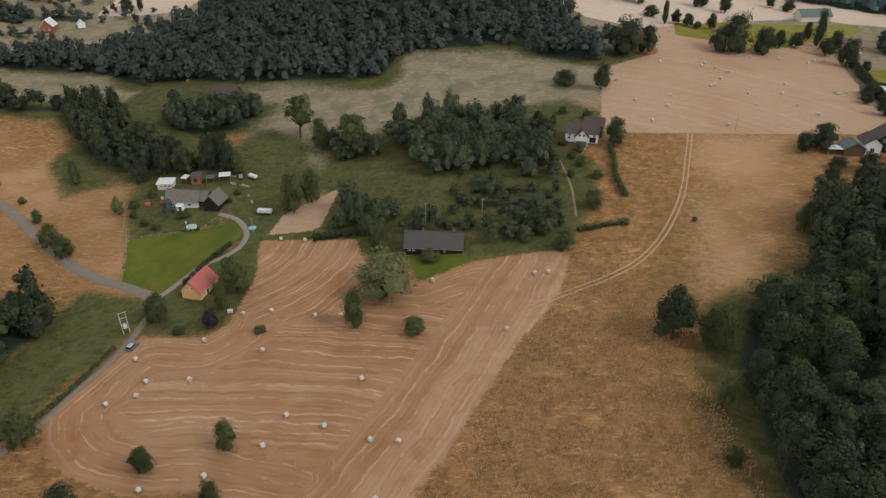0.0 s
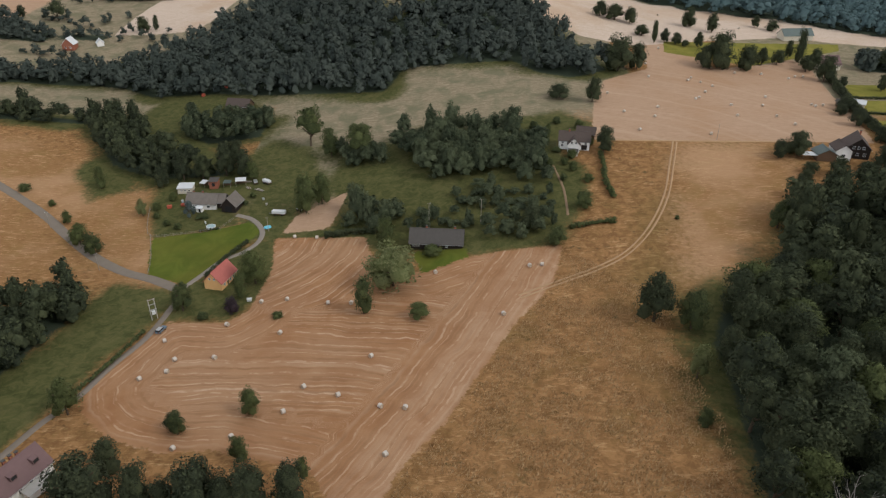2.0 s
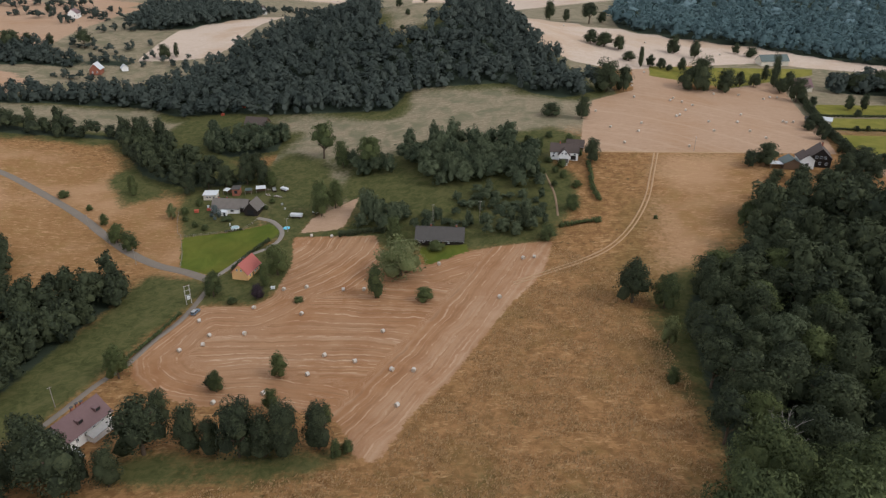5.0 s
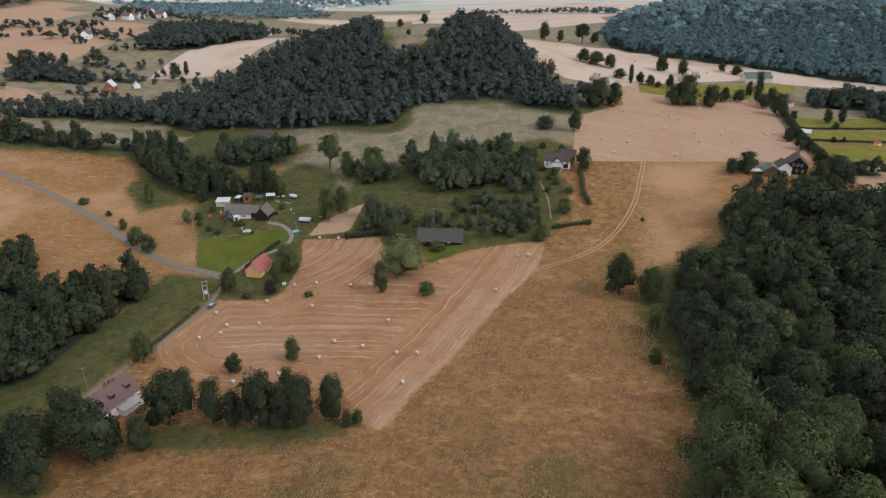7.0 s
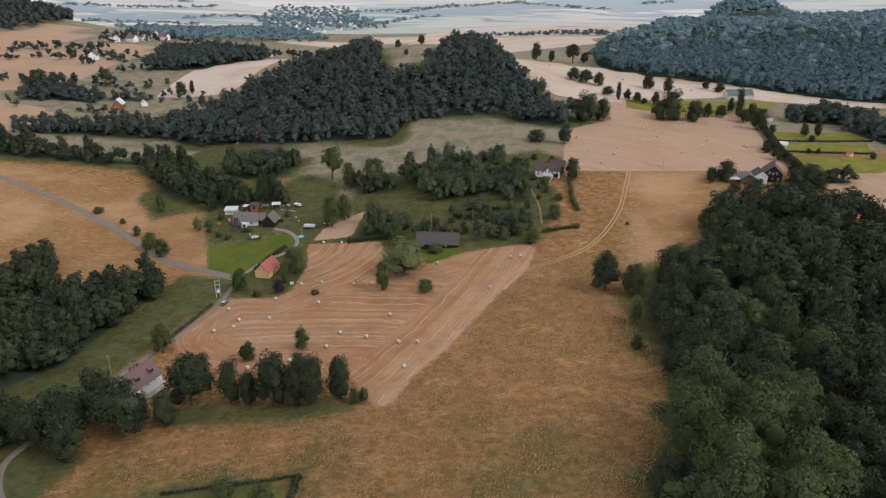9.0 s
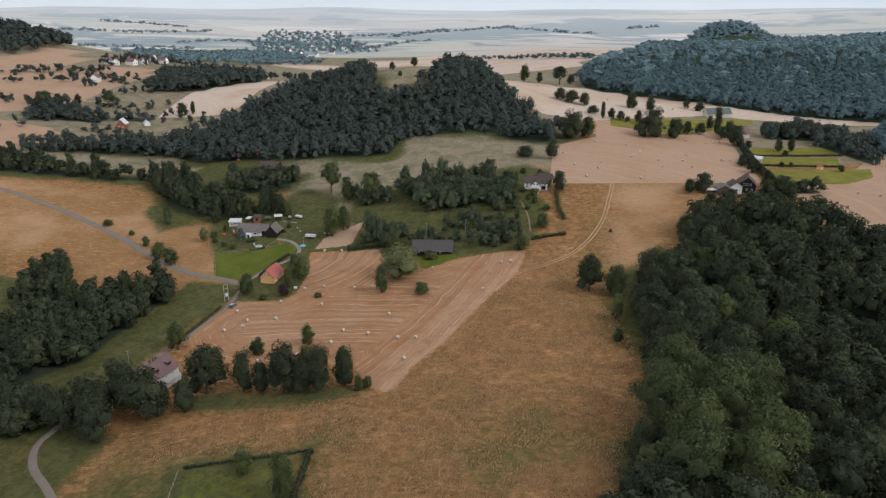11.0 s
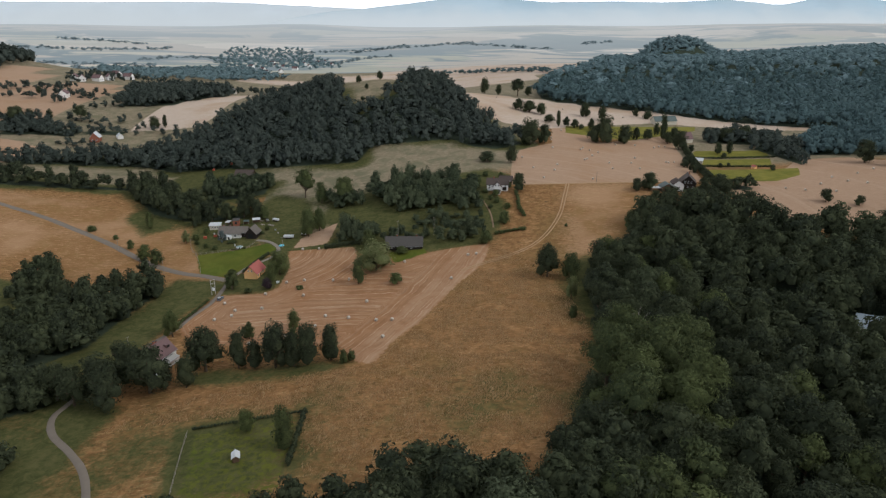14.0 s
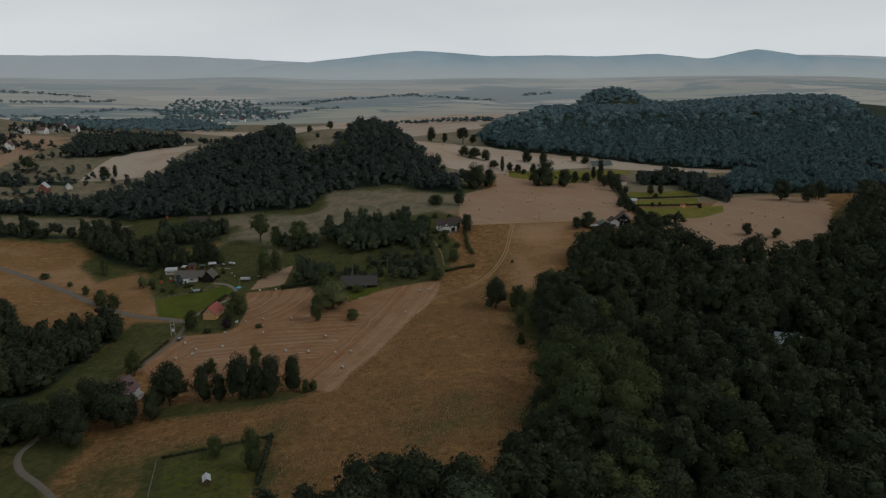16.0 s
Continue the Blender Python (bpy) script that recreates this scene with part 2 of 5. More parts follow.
    rough = m.math("ADD", m.math("MULTIPLY", clump, 0.6), m.math("MULTIPLY", fine, 0.4))
    m.bump(rough, 0.5, 0.6)
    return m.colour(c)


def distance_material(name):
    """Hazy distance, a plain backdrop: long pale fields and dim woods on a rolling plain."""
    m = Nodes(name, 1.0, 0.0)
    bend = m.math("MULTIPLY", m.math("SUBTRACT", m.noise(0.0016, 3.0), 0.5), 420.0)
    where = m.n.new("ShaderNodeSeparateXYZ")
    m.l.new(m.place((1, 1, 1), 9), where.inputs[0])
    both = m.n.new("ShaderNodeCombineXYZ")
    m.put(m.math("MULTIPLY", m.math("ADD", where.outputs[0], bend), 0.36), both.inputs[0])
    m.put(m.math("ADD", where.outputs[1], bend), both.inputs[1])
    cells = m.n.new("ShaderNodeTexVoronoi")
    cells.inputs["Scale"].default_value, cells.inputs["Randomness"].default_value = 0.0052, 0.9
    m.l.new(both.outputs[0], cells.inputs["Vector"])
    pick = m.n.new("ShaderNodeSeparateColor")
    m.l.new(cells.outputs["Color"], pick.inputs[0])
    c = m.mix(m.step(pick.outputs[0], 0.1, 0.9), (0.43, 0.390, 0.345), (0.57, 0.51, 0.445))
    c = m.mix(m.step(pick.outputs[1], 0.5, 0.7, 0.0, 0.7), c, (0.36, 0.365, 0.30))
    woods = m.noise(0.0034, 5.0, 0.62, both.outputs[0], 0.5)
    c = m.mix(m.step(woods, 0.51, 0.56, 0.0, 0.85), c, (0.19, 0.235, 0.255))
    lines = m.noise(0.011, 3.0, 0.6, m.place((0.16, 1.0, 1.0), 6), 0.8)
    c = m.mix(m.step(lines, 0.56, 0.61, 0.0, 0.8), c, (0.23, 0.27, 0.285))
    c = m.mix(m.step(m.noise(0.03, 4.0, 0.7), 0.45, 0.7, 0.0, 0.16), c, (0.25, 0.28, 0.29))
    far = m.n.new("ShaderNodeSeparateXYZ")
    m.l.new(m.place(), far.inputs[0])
    # haze painted into the fields, growing with distance
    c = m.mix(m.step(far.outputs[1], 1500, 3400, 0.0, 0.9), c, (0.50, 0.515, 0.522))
    # the plain glows in place of light scattered by the haze
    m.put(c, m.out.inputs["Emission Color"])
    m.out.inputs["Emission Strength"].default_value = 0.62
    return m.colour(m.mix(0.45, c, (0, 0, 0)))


GROUND = ground_material()
ASPHALT = plain("asphalt", (0.205, 0.175, 0.145), 0.95, 0.03, 0.22, 1.0, relief=0.02)
GRAVEL = plain("gravel", (0.255, 0.225, 0.195), 0.95, 0.1, 0.3, 1.5, relief=0.04)
DIRT = plain("dirt", (0.25, 0.175, 0.115), 0.95, 0.05, 0.3, 0.8, relief=0.04)
RUT = plain("rut", (0.40, 0.265, 0.155), 0.95, 0.05, 0.3, 0.8, relief=0.04)
STRAW = plain("straw", (0.47, 0.40, 0.32), 0.9, 0.1, 0.3, 1.5, relief=0.05)
NET = plain("bale_net", (0.54, 0.49, 0.44), 0.7, 0.2, 0.18, 1.5, relief=0.02)
YELLOW = plain("yellow_plaster", (0.92, 0.55, 0.25), 0.9, 0.1, 0.12)
WHITE = plain("white_plaster", (0.84, 0.83, 0.81), 0.9, 0.1, 0.1)
CREAM = plain("cream_plaster", (0.62, 0.57, 0.48), 0.9, 0.1, 0.14)
BRICK = plain("brick", (0.30, 0.12, 0.08), 0.9, 0.1, 0.3, 4.0)
TIMBER = plain("dark_timber", (0.028, 0.022, 0.019), 0.8, 0.2, 0.35, 5.0)
BROWN = plain("brown_boards", (0.13, 0.085, 0.055), 0.85, 0.15, 0.3, 5.0)
RED_TILE = plain("red_roof_tiles", (0.42, 0.135, 0.115), 0.75, 0.2, 0.22, 2.5, relief=0.04)
MAUVE_TILE = plain("mauve_roof_tiles", (0.18, 0.115, 0.115), 0.75, 0.2, 0.2, 2.5, relief=0.04)
OLD_SLATE = plain("weathered_slates", (0.165, 0.146, 0.130), 0.75, 0.2, 0.4, 1.6, relief=0.03)
SLATE = plain("grey_slates", (0.080, 0.074, 0.069), 0.7, 0.25, 0.3, 2.5, relief=0.03)
BROWN_TILE = plain("brown_roof_tiles", (0.088, 0.068, 0.060), 0.75, 0.2, 0.28, 2.5, relief=0.04)
SHEET = plain("pale_roof_sheet", (0.62, 0.64, 0.66), 0.55, 0.4, 0.12, 1.5)
GREEN_SHEET = plain("green_grey_roof_sheet", (0.085, 0.115, 0.11), 0.5, 0.4, 0.2, 1.5)
PALE_BLUE = plain("pale_blue_paint", (0.36, 0.43, 0.49), 0.6, 0.3, 0.1)
POLE_WOOD = plain("pole_wood", (0.30, 0.27, 0.23), 0.9, 0.1, 0.25, 4.0)
CONCRETE = plain("concrete", (0.44, 0.42, 0.39), 0.9, 0.1, 0.2, 2.0)
STEEL = plain("steel", (0.45, 0.46, 0.47), 0.45, 0.5, 0.12, 3.0, metal=0.6)
RUBBER = plain("rubber", (0.02, 0.02, 0.021), 0.85, 0.2, 0.2)
CAR_PAINT = plain("blue_grey_car_paint", (0.10, 0.15, 0.20), 0.3, 0.5, 0.05)
TARP_BLUE = plain("blue_tarpaulin", (0.16, 0.52, 0.68), 0.45, 0.4, 0.15)
RED_PAINT = plain("red_paint", (0.45, 0.10, 0.06), 0.6, 0.3, 0.2)
WATER = plain("pool_water", (0.30, 0.42, 0.44), 0.12, 0.5, 0.1)
GLASS = plain("dark_glass", (0.03, 0.035, 0.04), 0.12, 0.6, 0.15)
GRASS_BLADE = leaf_material("dry_grass", (0.30, 0.185, 0.085), (0.43, 0.28, 0.14), (0.56, 0.40, 0.23))
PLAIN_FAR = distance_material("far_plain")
# ---- lie of the land ----
# smooth swellings: x, y, height
NEAR_HILLS = [
    (-240, 10, 1.7), (-240, 120, -7.8), (-240, 230, -13.6), (-240, 340, -0.4), (-240, 450, -25.6),
    (-130, 10, -9.2), (-130, 120, -6.5), (-130, 230, -13.2), (-130, 340, -17.7), (-130, 450, -2.2),
    (-20, 10, 0.8), (-20, 120, -9), (-20, 230, -18.7), (-20, 340, -1.7), (-20, 450, -23.4),
    (90, 10, 1.7), (90, 120, -8.8), (90, 230, -13.2), (90, 340, 3.4), (90, 450, -12.1),
    (200, 10, -14.1), (200, 120, -14.1), (200, 230, 0.2), (200, 340, -18), (200, 450, 0.8),
    (310, 10, -5), (310, 120, -6.7), (310, 230, 6.1), (310, 340, -5.6), (310, 450, -6),
]
FAR_HILLS = [
    (-900, -100, -11.3), (-900, 250, -3.6), (-900, 600, 37.6), (-900, 950, -14), (-900, 1300, 6.4),
    (-600, -100, 26.8), (-600, 250, 14.5), (-600, 600, -7.5), (-600, 950, 39), (-600, 1300, -10.7),
    (-300, -100, -26), (-300, 250, -10.2), (-300, 600, -0.8), (-300, 950, 11.5), (-300, 1300, 7.1),
    (0, -100, -1.7), (0, 250, 39.4), (0, 600, 41.2), (0, 950, -44.4), (0, 1300, -12.9),
    (300, -100, -10.1), (300, 250, 11.1), (300, 600, -21.9), (300, 950, 48.6), (300, 1300, 29.4),
    (600, -100, -5.5), (600, 250, 3.5), (600, 600, 11.8), (600, 950, -1.5), (600, 1300, -25.6),
    (900, -100, 17.3), (900, 250, 4.1), (900, 600, 15.1), (900, 950, 11.3), (900, 1300, 19.7),
]
LONE_HILLS = [(-1500, 2700, 420, 46), (-420, 2950, 300, 34), (620, 2760, 360, 40), (1500, 2600, 380, 52), (150, 2350, 230, 14), (-900, 2150, 260, 16), (2300, 2500, 420, 60), (-25, 515, 65, 33), (50, 492, 58, 9), (612, 1430, 36, 36), (655, 1435, 36, 14), (698, 1440, 36, 36), (950, 1150, 300, 38), (-690, 970, 85, 40)]


def height(x, y):
    x, y = np.asarray(x, float), np.asarray(y, float)
    u = np.clip((y - 1700) / 1900, 0, 1)  # the far plain climbs towards the mountains
    z = 12.0 + 72 * u * u * (3 - 2 * u) + 0 * x
    for hills, s in ((NEAR_HILLS, 95.0), (FAR_HILLS, 260.0)):
        for a, b, h in hills:
            z = z + h * np.exp(-((x - a) ** 2 + (y - b) ** 2) / (2 * s * s))
    for a, b, s, h in LONE_HILLS:
        z = z + h * np.exp(-((x - a) ** 2 + (y - b) ** 2) / (2 * s * s))
    return z
# ---- helpers for meshes ----
def mesh_object(name, verts, faces, material, parent=None, smooth=False):
    me = bpy.data.meshes.new(name)
    me.from_pydata([tuple(v) for v in verts], [], [tuple(f) for f in faces])
    me.materials.append(material)
    if smooth:
        me.polygons.foreach_set("use_smooth", np.ones(len(me.polygons), bool))
    me.update()
    ob = new(name, me)
    ob.parent = parent
    return ob


def triangle_mesh(name, verts, tris, material, tone=None, normals=None):
    """A mesh from arrays, for what is past counting."""
    me = bpy.data.meshes.new(name)
    verts, tris = np.asarray(verts, np.float32), np.asarray(tris, np.int32)
    me.vertices.add(len(verts)), me.loops.add(tris.size), me.polygons.add(len(tris))
    me.vertices.foreach_set("co", verts.ravel())
    me.loops.foreach_set("vertex_index", tris.ravel())
    me.polygons.foreach_set("loop_start", np.arange(0, tris.size, 3, dtype=np.int32))
    if tone is not None:
        me.attributes.new("tone", "FLOAT", "POINT").data.foreach_set("value", np.asarray(tone, np.float32))
    me.materials.append(material)
    me.update(calc_edges=True)
    if normals is not None:
        me.attributes.new("custom_normal", "FLOAT_VECTOR", "POINT").data.foreach_set("vector", np.asarray(normals, np.float32).ravel())
        me.update()
    return me


def part(name, bm, material, parent, label=""):
    """A bmesh as one mesh object under a thing or a part."""
    me = bpy.data.meshes.new(name)
    bm.normal_update()
    bm.to_mesh(me)
    bm.free()
    me.materials.append(material)
    ob = new(name, me)
    ob.parent = parent
    if label:
        ob["label"] = label
    return ob


def box(bm, size, at=(0, 0, 0), turn=0.0, bevel=0.0, tilt=None):
    made = bmesh.ops.create_cube(bm, size=1.0)["verts"]
    m = Matrix.Translation(at) @ Matrix.Rotation(radians(turn), 4, "Z")
    if tilt is not None:
        m = m @ tilt
    bmesh.ops.transform(bm, matrix=m @ Matrix.Diagonal((*size, 1)), verts=made)
    if bevel:
        edges = list({e for v in made for e in v.link_edges})
        bmesh.ops.bevel(bm, geom=edges, offset=bevel, segments=1, affect="EDGES")
    return bm


def rod(bm, a, b, r0, r1=None, sides=8):
    a, b = Vector(a), Vector(b)
    made = bmesh.ops.create_cone(bm, cap_ends=True, segments=sides, radius1=r0, radius2=r0 if r1 is None else r1, depth=(b - a).length)["verts"]
    m = Matrix.Translation((a + b) / 2) @ (b - a).to_track_quat("Z", "Y").to_matrix().to_4x4()
    bmesh.ops.transform(bm, matrix=m, verts=made)
    return bm


def thing(name, x, y, turn=0.0, label="", category="", group="", lift=0.0):
    ob = new(name)
    ob.location, ob.rotation_euler = (x, y, float(height(x, y)) + lift), (0, 0, radians(turn))
    ob.empty_display_size = 0.3
    return tagged(ob, label, category, group)


def curve_points(points, every=2.0):
    """A smooth line through plan points, at even steps."""
    p = np.array([points[0], *points, points[-1]], float)
    out = []
    for k in range(1, len(p) - 2):
        n = max(2, int(np.linalg.norm(p[k + 1] - p[k]) / every))
        for s in np.linspace(0, 1, n, endpoint=False):
            a, b, c, d = p[k - 1], p[k], p[k + 1], p[k + 2]
            out.append(0.5 * (2 * b + (c - a) * s + (2 * a - 5 * b + 4 * c - d) * s**2 + (3 * b - a - 3 * c + d) * s**3))
    return np.array([*out, p[-1]])


def strip(name, points, width, material, lift, offset=0.0, label="", wobble=0.0):
    """A way laid over the land, slightly cambered, with a shallow edge."""
    line = curve_points(points)
    way = np.gradient(line, axis=0)
    way /= np.linalg.norm(way, axis=1)[:, None]
    side = np.stack([way[:, 1], -way[:, 0]], 1)
    rng = np.random.default_rng(len(line))
    w = width * (1 + wobble * np.convolve(rng.uniform(-1, 1, len(line)), np.ones(3) / 3, "same"))
    cols = []
    for u, drop in ((-0.5, -0.12), (-0.46, 0.0), (0.0, 0.04), (0.46, 0.0), (0.5, -0.12)):
        xy = line + side * (offset + u * w)[:, None]
        cols.append(np.c_[xy, height(xy[:, 0], xy[:, 1]) + lift + drop])
    verts = np.stack(cols, 1).reshape(-1, 3)
    faces = [(5 * i + j, 5 * i + j + 1, 5 * i + j + 6, 5 * i + j + 5) for i in range(len(line) - 1) for j in range(4)]
    ob = mesh_object(name, verts, faces, material, smooth=True)
    return tagged(ob, label, name.split("_")[0], kind="structure")


# ---- covers of the land, as plan outlines ----
STUBBLE = [(-107, 140), (-103, 152), (-95, 175), (-74, 173), (-68, 180), (-66, 207), (-70, 231), (-32, 226), (-28, 212), (-20, 201), (-7, 197), (9, 205),
           (28, 208), (45, 208), (38, 184), (23, 163), (11, 140), (2, 120), (-10, 102), (-18, 81), (-24, 85), (-30, 99), (-36, 103), (-60, 111), (-74, 111), (-91, 118), (-102, 128)]
UPPER = [(70, 288), (115, 283), (157, 282), (198, 279), (206, 308), (216, 352), (229, 407), (225, 429), (204, 413), (164, 398), (167, 436), (134, 447), (122, 391), (91, 367), (79, 334)]
PLOT = [(-68, 234), (-48, 235), (-43, 265), (-64, 248)]
EAST = [(205, 258), (234, 282), (271, 305), (297, 334), (331, 333), (364, 300), (332, 252), (304, 220), (280, 180), (262, 172), (224, 192), (206, 214)]
STRIP = [(75, 625), (133, 578), (190, 554), (250, 535), (319, 516), (420, 477), (420, 440), (350, 452), (300, 464), (239, 475), (171, 455), (124, 436), (90, 446), (62, 480)]
WEST_FIELDS = [[(-260, 531), (-254, 613), (-212, 738), (-174, 706), (-185, 552), (-195, 526), (-222, 528)],
               [(-420, 500), (-328, 478), (-319, 464), (-322, 414), (-360, 395), (-420, 430)],
               [(-480, 610), (-437, 649), (-358, 610), (-338, 577), (-385, 550), (-460, 520)],
               [(-600, 800), (-515, 961), (-459, 799), (-505, 706), (-600, 720)],
               [(-453, 802), (-377, 830), (-347, 743), (-424, 739)],
               [(-330, 1150), (-27, 1400), (-30, 1240), (-206, 1125)],
               [(-900, 500), (-440, 475), (-345, 560), (-340, 690), (-440, 790), (-900, 850)],
               [(-20, 900), (180, 860), (330, 1060), (420, 1400), (-20, 1500), (-60, 1200)]]
LAWN = [(-124, 237), (-102, 240), (-84, 246), (-77, 237), (-85, 222), (-92, 206), (-97, 199), (-115, 208)]
SMALL_LAWN = [(-8, 195), (10, 204), (9, 211), (-12, 212)]
LOT = [(-76, 45), (-39.5, 48.5), (-40, 36), (-41, 6), (-71, 6)]
ALLOTMENTS = [[(236, 378), (295, 377), (284, 350), (222, 352)], [(230, 347), (281, 344), (266, 314), (216, 321)], [(208, 312), (279, 303), (267, 281), (245, 270), (214, 276)],
              [(148, 451), (275, 466), (268, 450), (191, 408), (142, 427)]]
GARDEN = [(-130, 248), (-136, 263), (-140, 290), (-100, 285), (-89, 252), (-84, 246), (-101, 239), (-124, 237)]
PASTURES = [[(-98, 192), (-107, 143), (-113, 122), (-122, 100), (-170, 100), (-150, 140), (-137, 155), (-131, 190), (-125, 203)],
            [(-142, 292), (-108, 304), (-92, 330), (-70, 312), (-46, 267), (-62, 247), (-64, 231), (-88, 224), (-90, 250)],
            [(-50, 230), (-55, 300), (-26, 310), (17, 300), (50, 290), (66, 262), (50, 212), (40, 205), (10, 206), (-22, 214)],
            [(-182, 377), (-168, 411), (-142, 415), (-106, 373), (-110, 345), (-153, 343), (-158, 319), (-150, 280), (-165, 270), (-185, 300)],
            [(-81, 49), (-45, 50), (-44, 36), (-50, 10), (-78, 10)],
            [(-185, 100), (-118, 78), (-104, 66), (-108, 30), (-180, 0)],
            [(-60, 200), (-70, 215), (-98, 197), (-95, 177), (-74, 175)],
            [(-78, 224), (-34, 222), (-34, 238), (-78, 242)], [(-90, 214), (-78, 232), (-66, 234), (-64, 205), (-72, 198), (-84, 205)],
            # green grass before the tree row, darkened as the row's shade
            [(-92, 87), (-88, 78), (-63, 72), (-48, 73), (-33, 79), (-25, 85), (-30, 89), (-80, 92)],
            [(-186, 330), (-160, 352), (-120, 320), (-98, 300), (-96, 284), (-140, 284), (-172, 300)],
            [(38, 290), (70, 288), (76, 305), (60, 325), (38, 318)],
            [(-230, 205), (-200, 200), (-175, 170), (-200, 150), (-240, 170)]]
RIPE = [[(-240, 290), (-212, 278), (-180, 252), (-145, 218), (-126, 206), (-110, 200), (-120, 250), (-140, 275), (-180, 300), (-230, 335), (-330, 340), (-330, 300)],
        [(-330, 290), (-236, 290), (-180, 251), (-145, 214), (-175, 205), (-210, 230), (-330, 240)],
        [(85, 184), (92, 215), (103, 268), (108, 281), (150, 279), (149, 237), (125, 212), (106, 182)]]
WOODS = {
    "right": [(78, 148), (86, 165), (109, 183), (128, 212), (146, 224), (163, 228), (175, 219), (188, 208), (197, 198), (210, 188), (245, 176), (268, 180), (309, 215), (353, 254), (385, 290), (385, 60), (340, -30), (200, -42), (60, -45), (-40, -45),
              (-75, -40), (-70, 2), (-40, -8), (0, -4), (30, 2), (45, 26), (56, 48), (67, 75), (72, 100), (77, 128), (79, 146)],
    "left": [(-160, 99), (-150, 103), (-137, 120), (-133, 151), (-126, 184), (-137, 197), (-151, 189), (-173, 164), (-190, 146), (-222, 132), (-222, 60), (-150, 58), (-128, 70), (-135, 90)],
    "corner": [(-170, 20), (-128, 42), (-120, 18), (-130, -30), (-180, -30)],
    "knoll": [(-204, 213), (-197, 228), (-180, 197), (-170, 172), (-200, 172)],
    "band": [(-400, 352), (-299, 350), (-268, 355), (-237, 359), (-206, 358), (-188, 328), (-173, 306), (-164, 300), (-144, 290), (-132, 289), (-105, 289), (-101, 297), (-112, 302), (-136, 308), (-160, 340), (-177, 364), (-191, 376), (-207, 370), (-254, 376), (-318, 374), (-400, 376)],
    "hill": [(-335, 420), (-300, 442), (-240, 462), (-180, 506), (-150, 572), (-95, 600), (-60, 575), (-50, 525), (-50, 488), (-43, 468), (-33, 459), (-18, 474), (-4, 488), (4, 520), (10, 560), (40, 566), (56, 520), (68, 462), (84, 428),
             (101, 385), (82, 372), (72, 369), (53, 380), (40, 398), (4, 398), (-23, 399), (-27, 385), (-34, 371), (-67, 379), (-112, 390), (-145, 401), (-164, 403), (-187, 404), (-211, 421), (-231, 427), (-269, 425)],
    "cabin": [(-148, 342), (-128, 327), (-97, 331), (-96, 352), (-112, 362), (-147, 362)],
    "copse": [(-27, 294), (-14, 275), (-1, 259), (10, 264), (26, 263), (38, 253), (44, 270), (46, 295), (29, 305), (8, 313), (-24, 312)],
    "spinney": [(-56, 297), (-40, 283), (-27, 280), (-28, 297), (-56, 308)],
    "garth": [(-42, 231), (-28, 228), (-14, 228), (-15, 241), (-41, 248)],
    "scrub": [(-14, 231), (11, 226), (12, 234), (0, 252), (20, 257), (40, 247), (38, 233), (26, 236), (-14, 240)],
    "edge": [(13, 213), (26, 213), (40, 211), (43, 227), (27, 230), (13, 226)],
    "backyard": [(-17, 224), (13, 223), (14, 229), (-17, 233)],
    "border": [(40, 220), (45, 220), (47, 262), (47, 296), (42, 296)],
    "willows": [(-364, 490), (-320, 507), (-337, 548), (-380, 545)],
    "homestead": [(-306, 509), (-256, 515), (-262, 530), (-304, 527)],
    "bottom": [(-322, 405), (-273, 428), (-281, 447), (-330, 424)],
    "village": [(-304, 613), (-248, 616), (-199, 704), (-215, 780), (-279, 800), (-330, 760)],
    "hamlet": [(-380, 530), (-306, 531), (-294, 500), (-335, 504)],
    "garden": [(285, 385), (320, 420), (330, 400), (310, 350), (292, 310), (284, 312), (286, 345)],
    "lee": [(302, 347), (340, 341), (384, 316), (470, 320), (480, 420), (420, 442), (367, 425), (332, 396)],
    "yard": [(258, 404), (300, 394), (330, 400), (325, 424), (290, 430), (258, 424)],
    "orchard": [(200, 268), (206, 254), (222, 252), (228, 262), (215, 272)],
}


def outline_gap(points, x, y):
    """Metres from the outline, more than 0 inside it."""
    inside, far = np.zeros(x.shape, bool), np.full(x.shape, 1e9)
    for (ax, ay), (bx, by) in zip(points, points[1:] + points[:1]):
        dx, dy = bx - ax, by - ay
        s = np.clip(((x - ax) * dx + (y - ay) * dy) / (dx * dx + dy * dy), 0, 1)
        far = np.minimum(far, np.hypot(x - ax - s * dx, y - ay - s * dy))
        if dy:
            inside ^= ((ay > y) != (by > y)) & (x < ax + (y - ay) * dx / dy)
    return np.where(inside, far, -far)


def share_of(outlines, x, y, soft, within=0.0):
    out = np.zeros(x.shape)
    for points in outlines:
        s = np.clip((outline_gap(points, x, y) - within) / (2 * soft) + 0.5, 0, 1)
        out = np.maximum(out, s)
    return out


def field_rows(x, y):
    """Across the rows that the machines left: along the borders of the fields, else straight on."""
    gap = outline_gap(STUBBLE, x, y)
    ex, ey = 63 / 142, 127 / 142  # way of the long straight border
    aside = -(x - 45) * ey + (y - 208) * ex
    straight = y + 0.10 * x + 5 * np.sin(x / 34)
    rows = np.where(gap < 17, gap, straight)
    return np.where((aside < 24) & (gap > -6), aside, np.where(np.hypot(x + 50, y - 205) < 27, np.hypot(x + 90, y - 235), rows))


FAR_FOREST = [(150, 573), (196, 537), (251, 524), (306, 492), (400, 447), (700, 380), (1400, 600), (1700, 1900), (900, 2000), (760, 1640), (450, 1300), (349, 1056), (238, 903), (190, 780), (160, 650)]
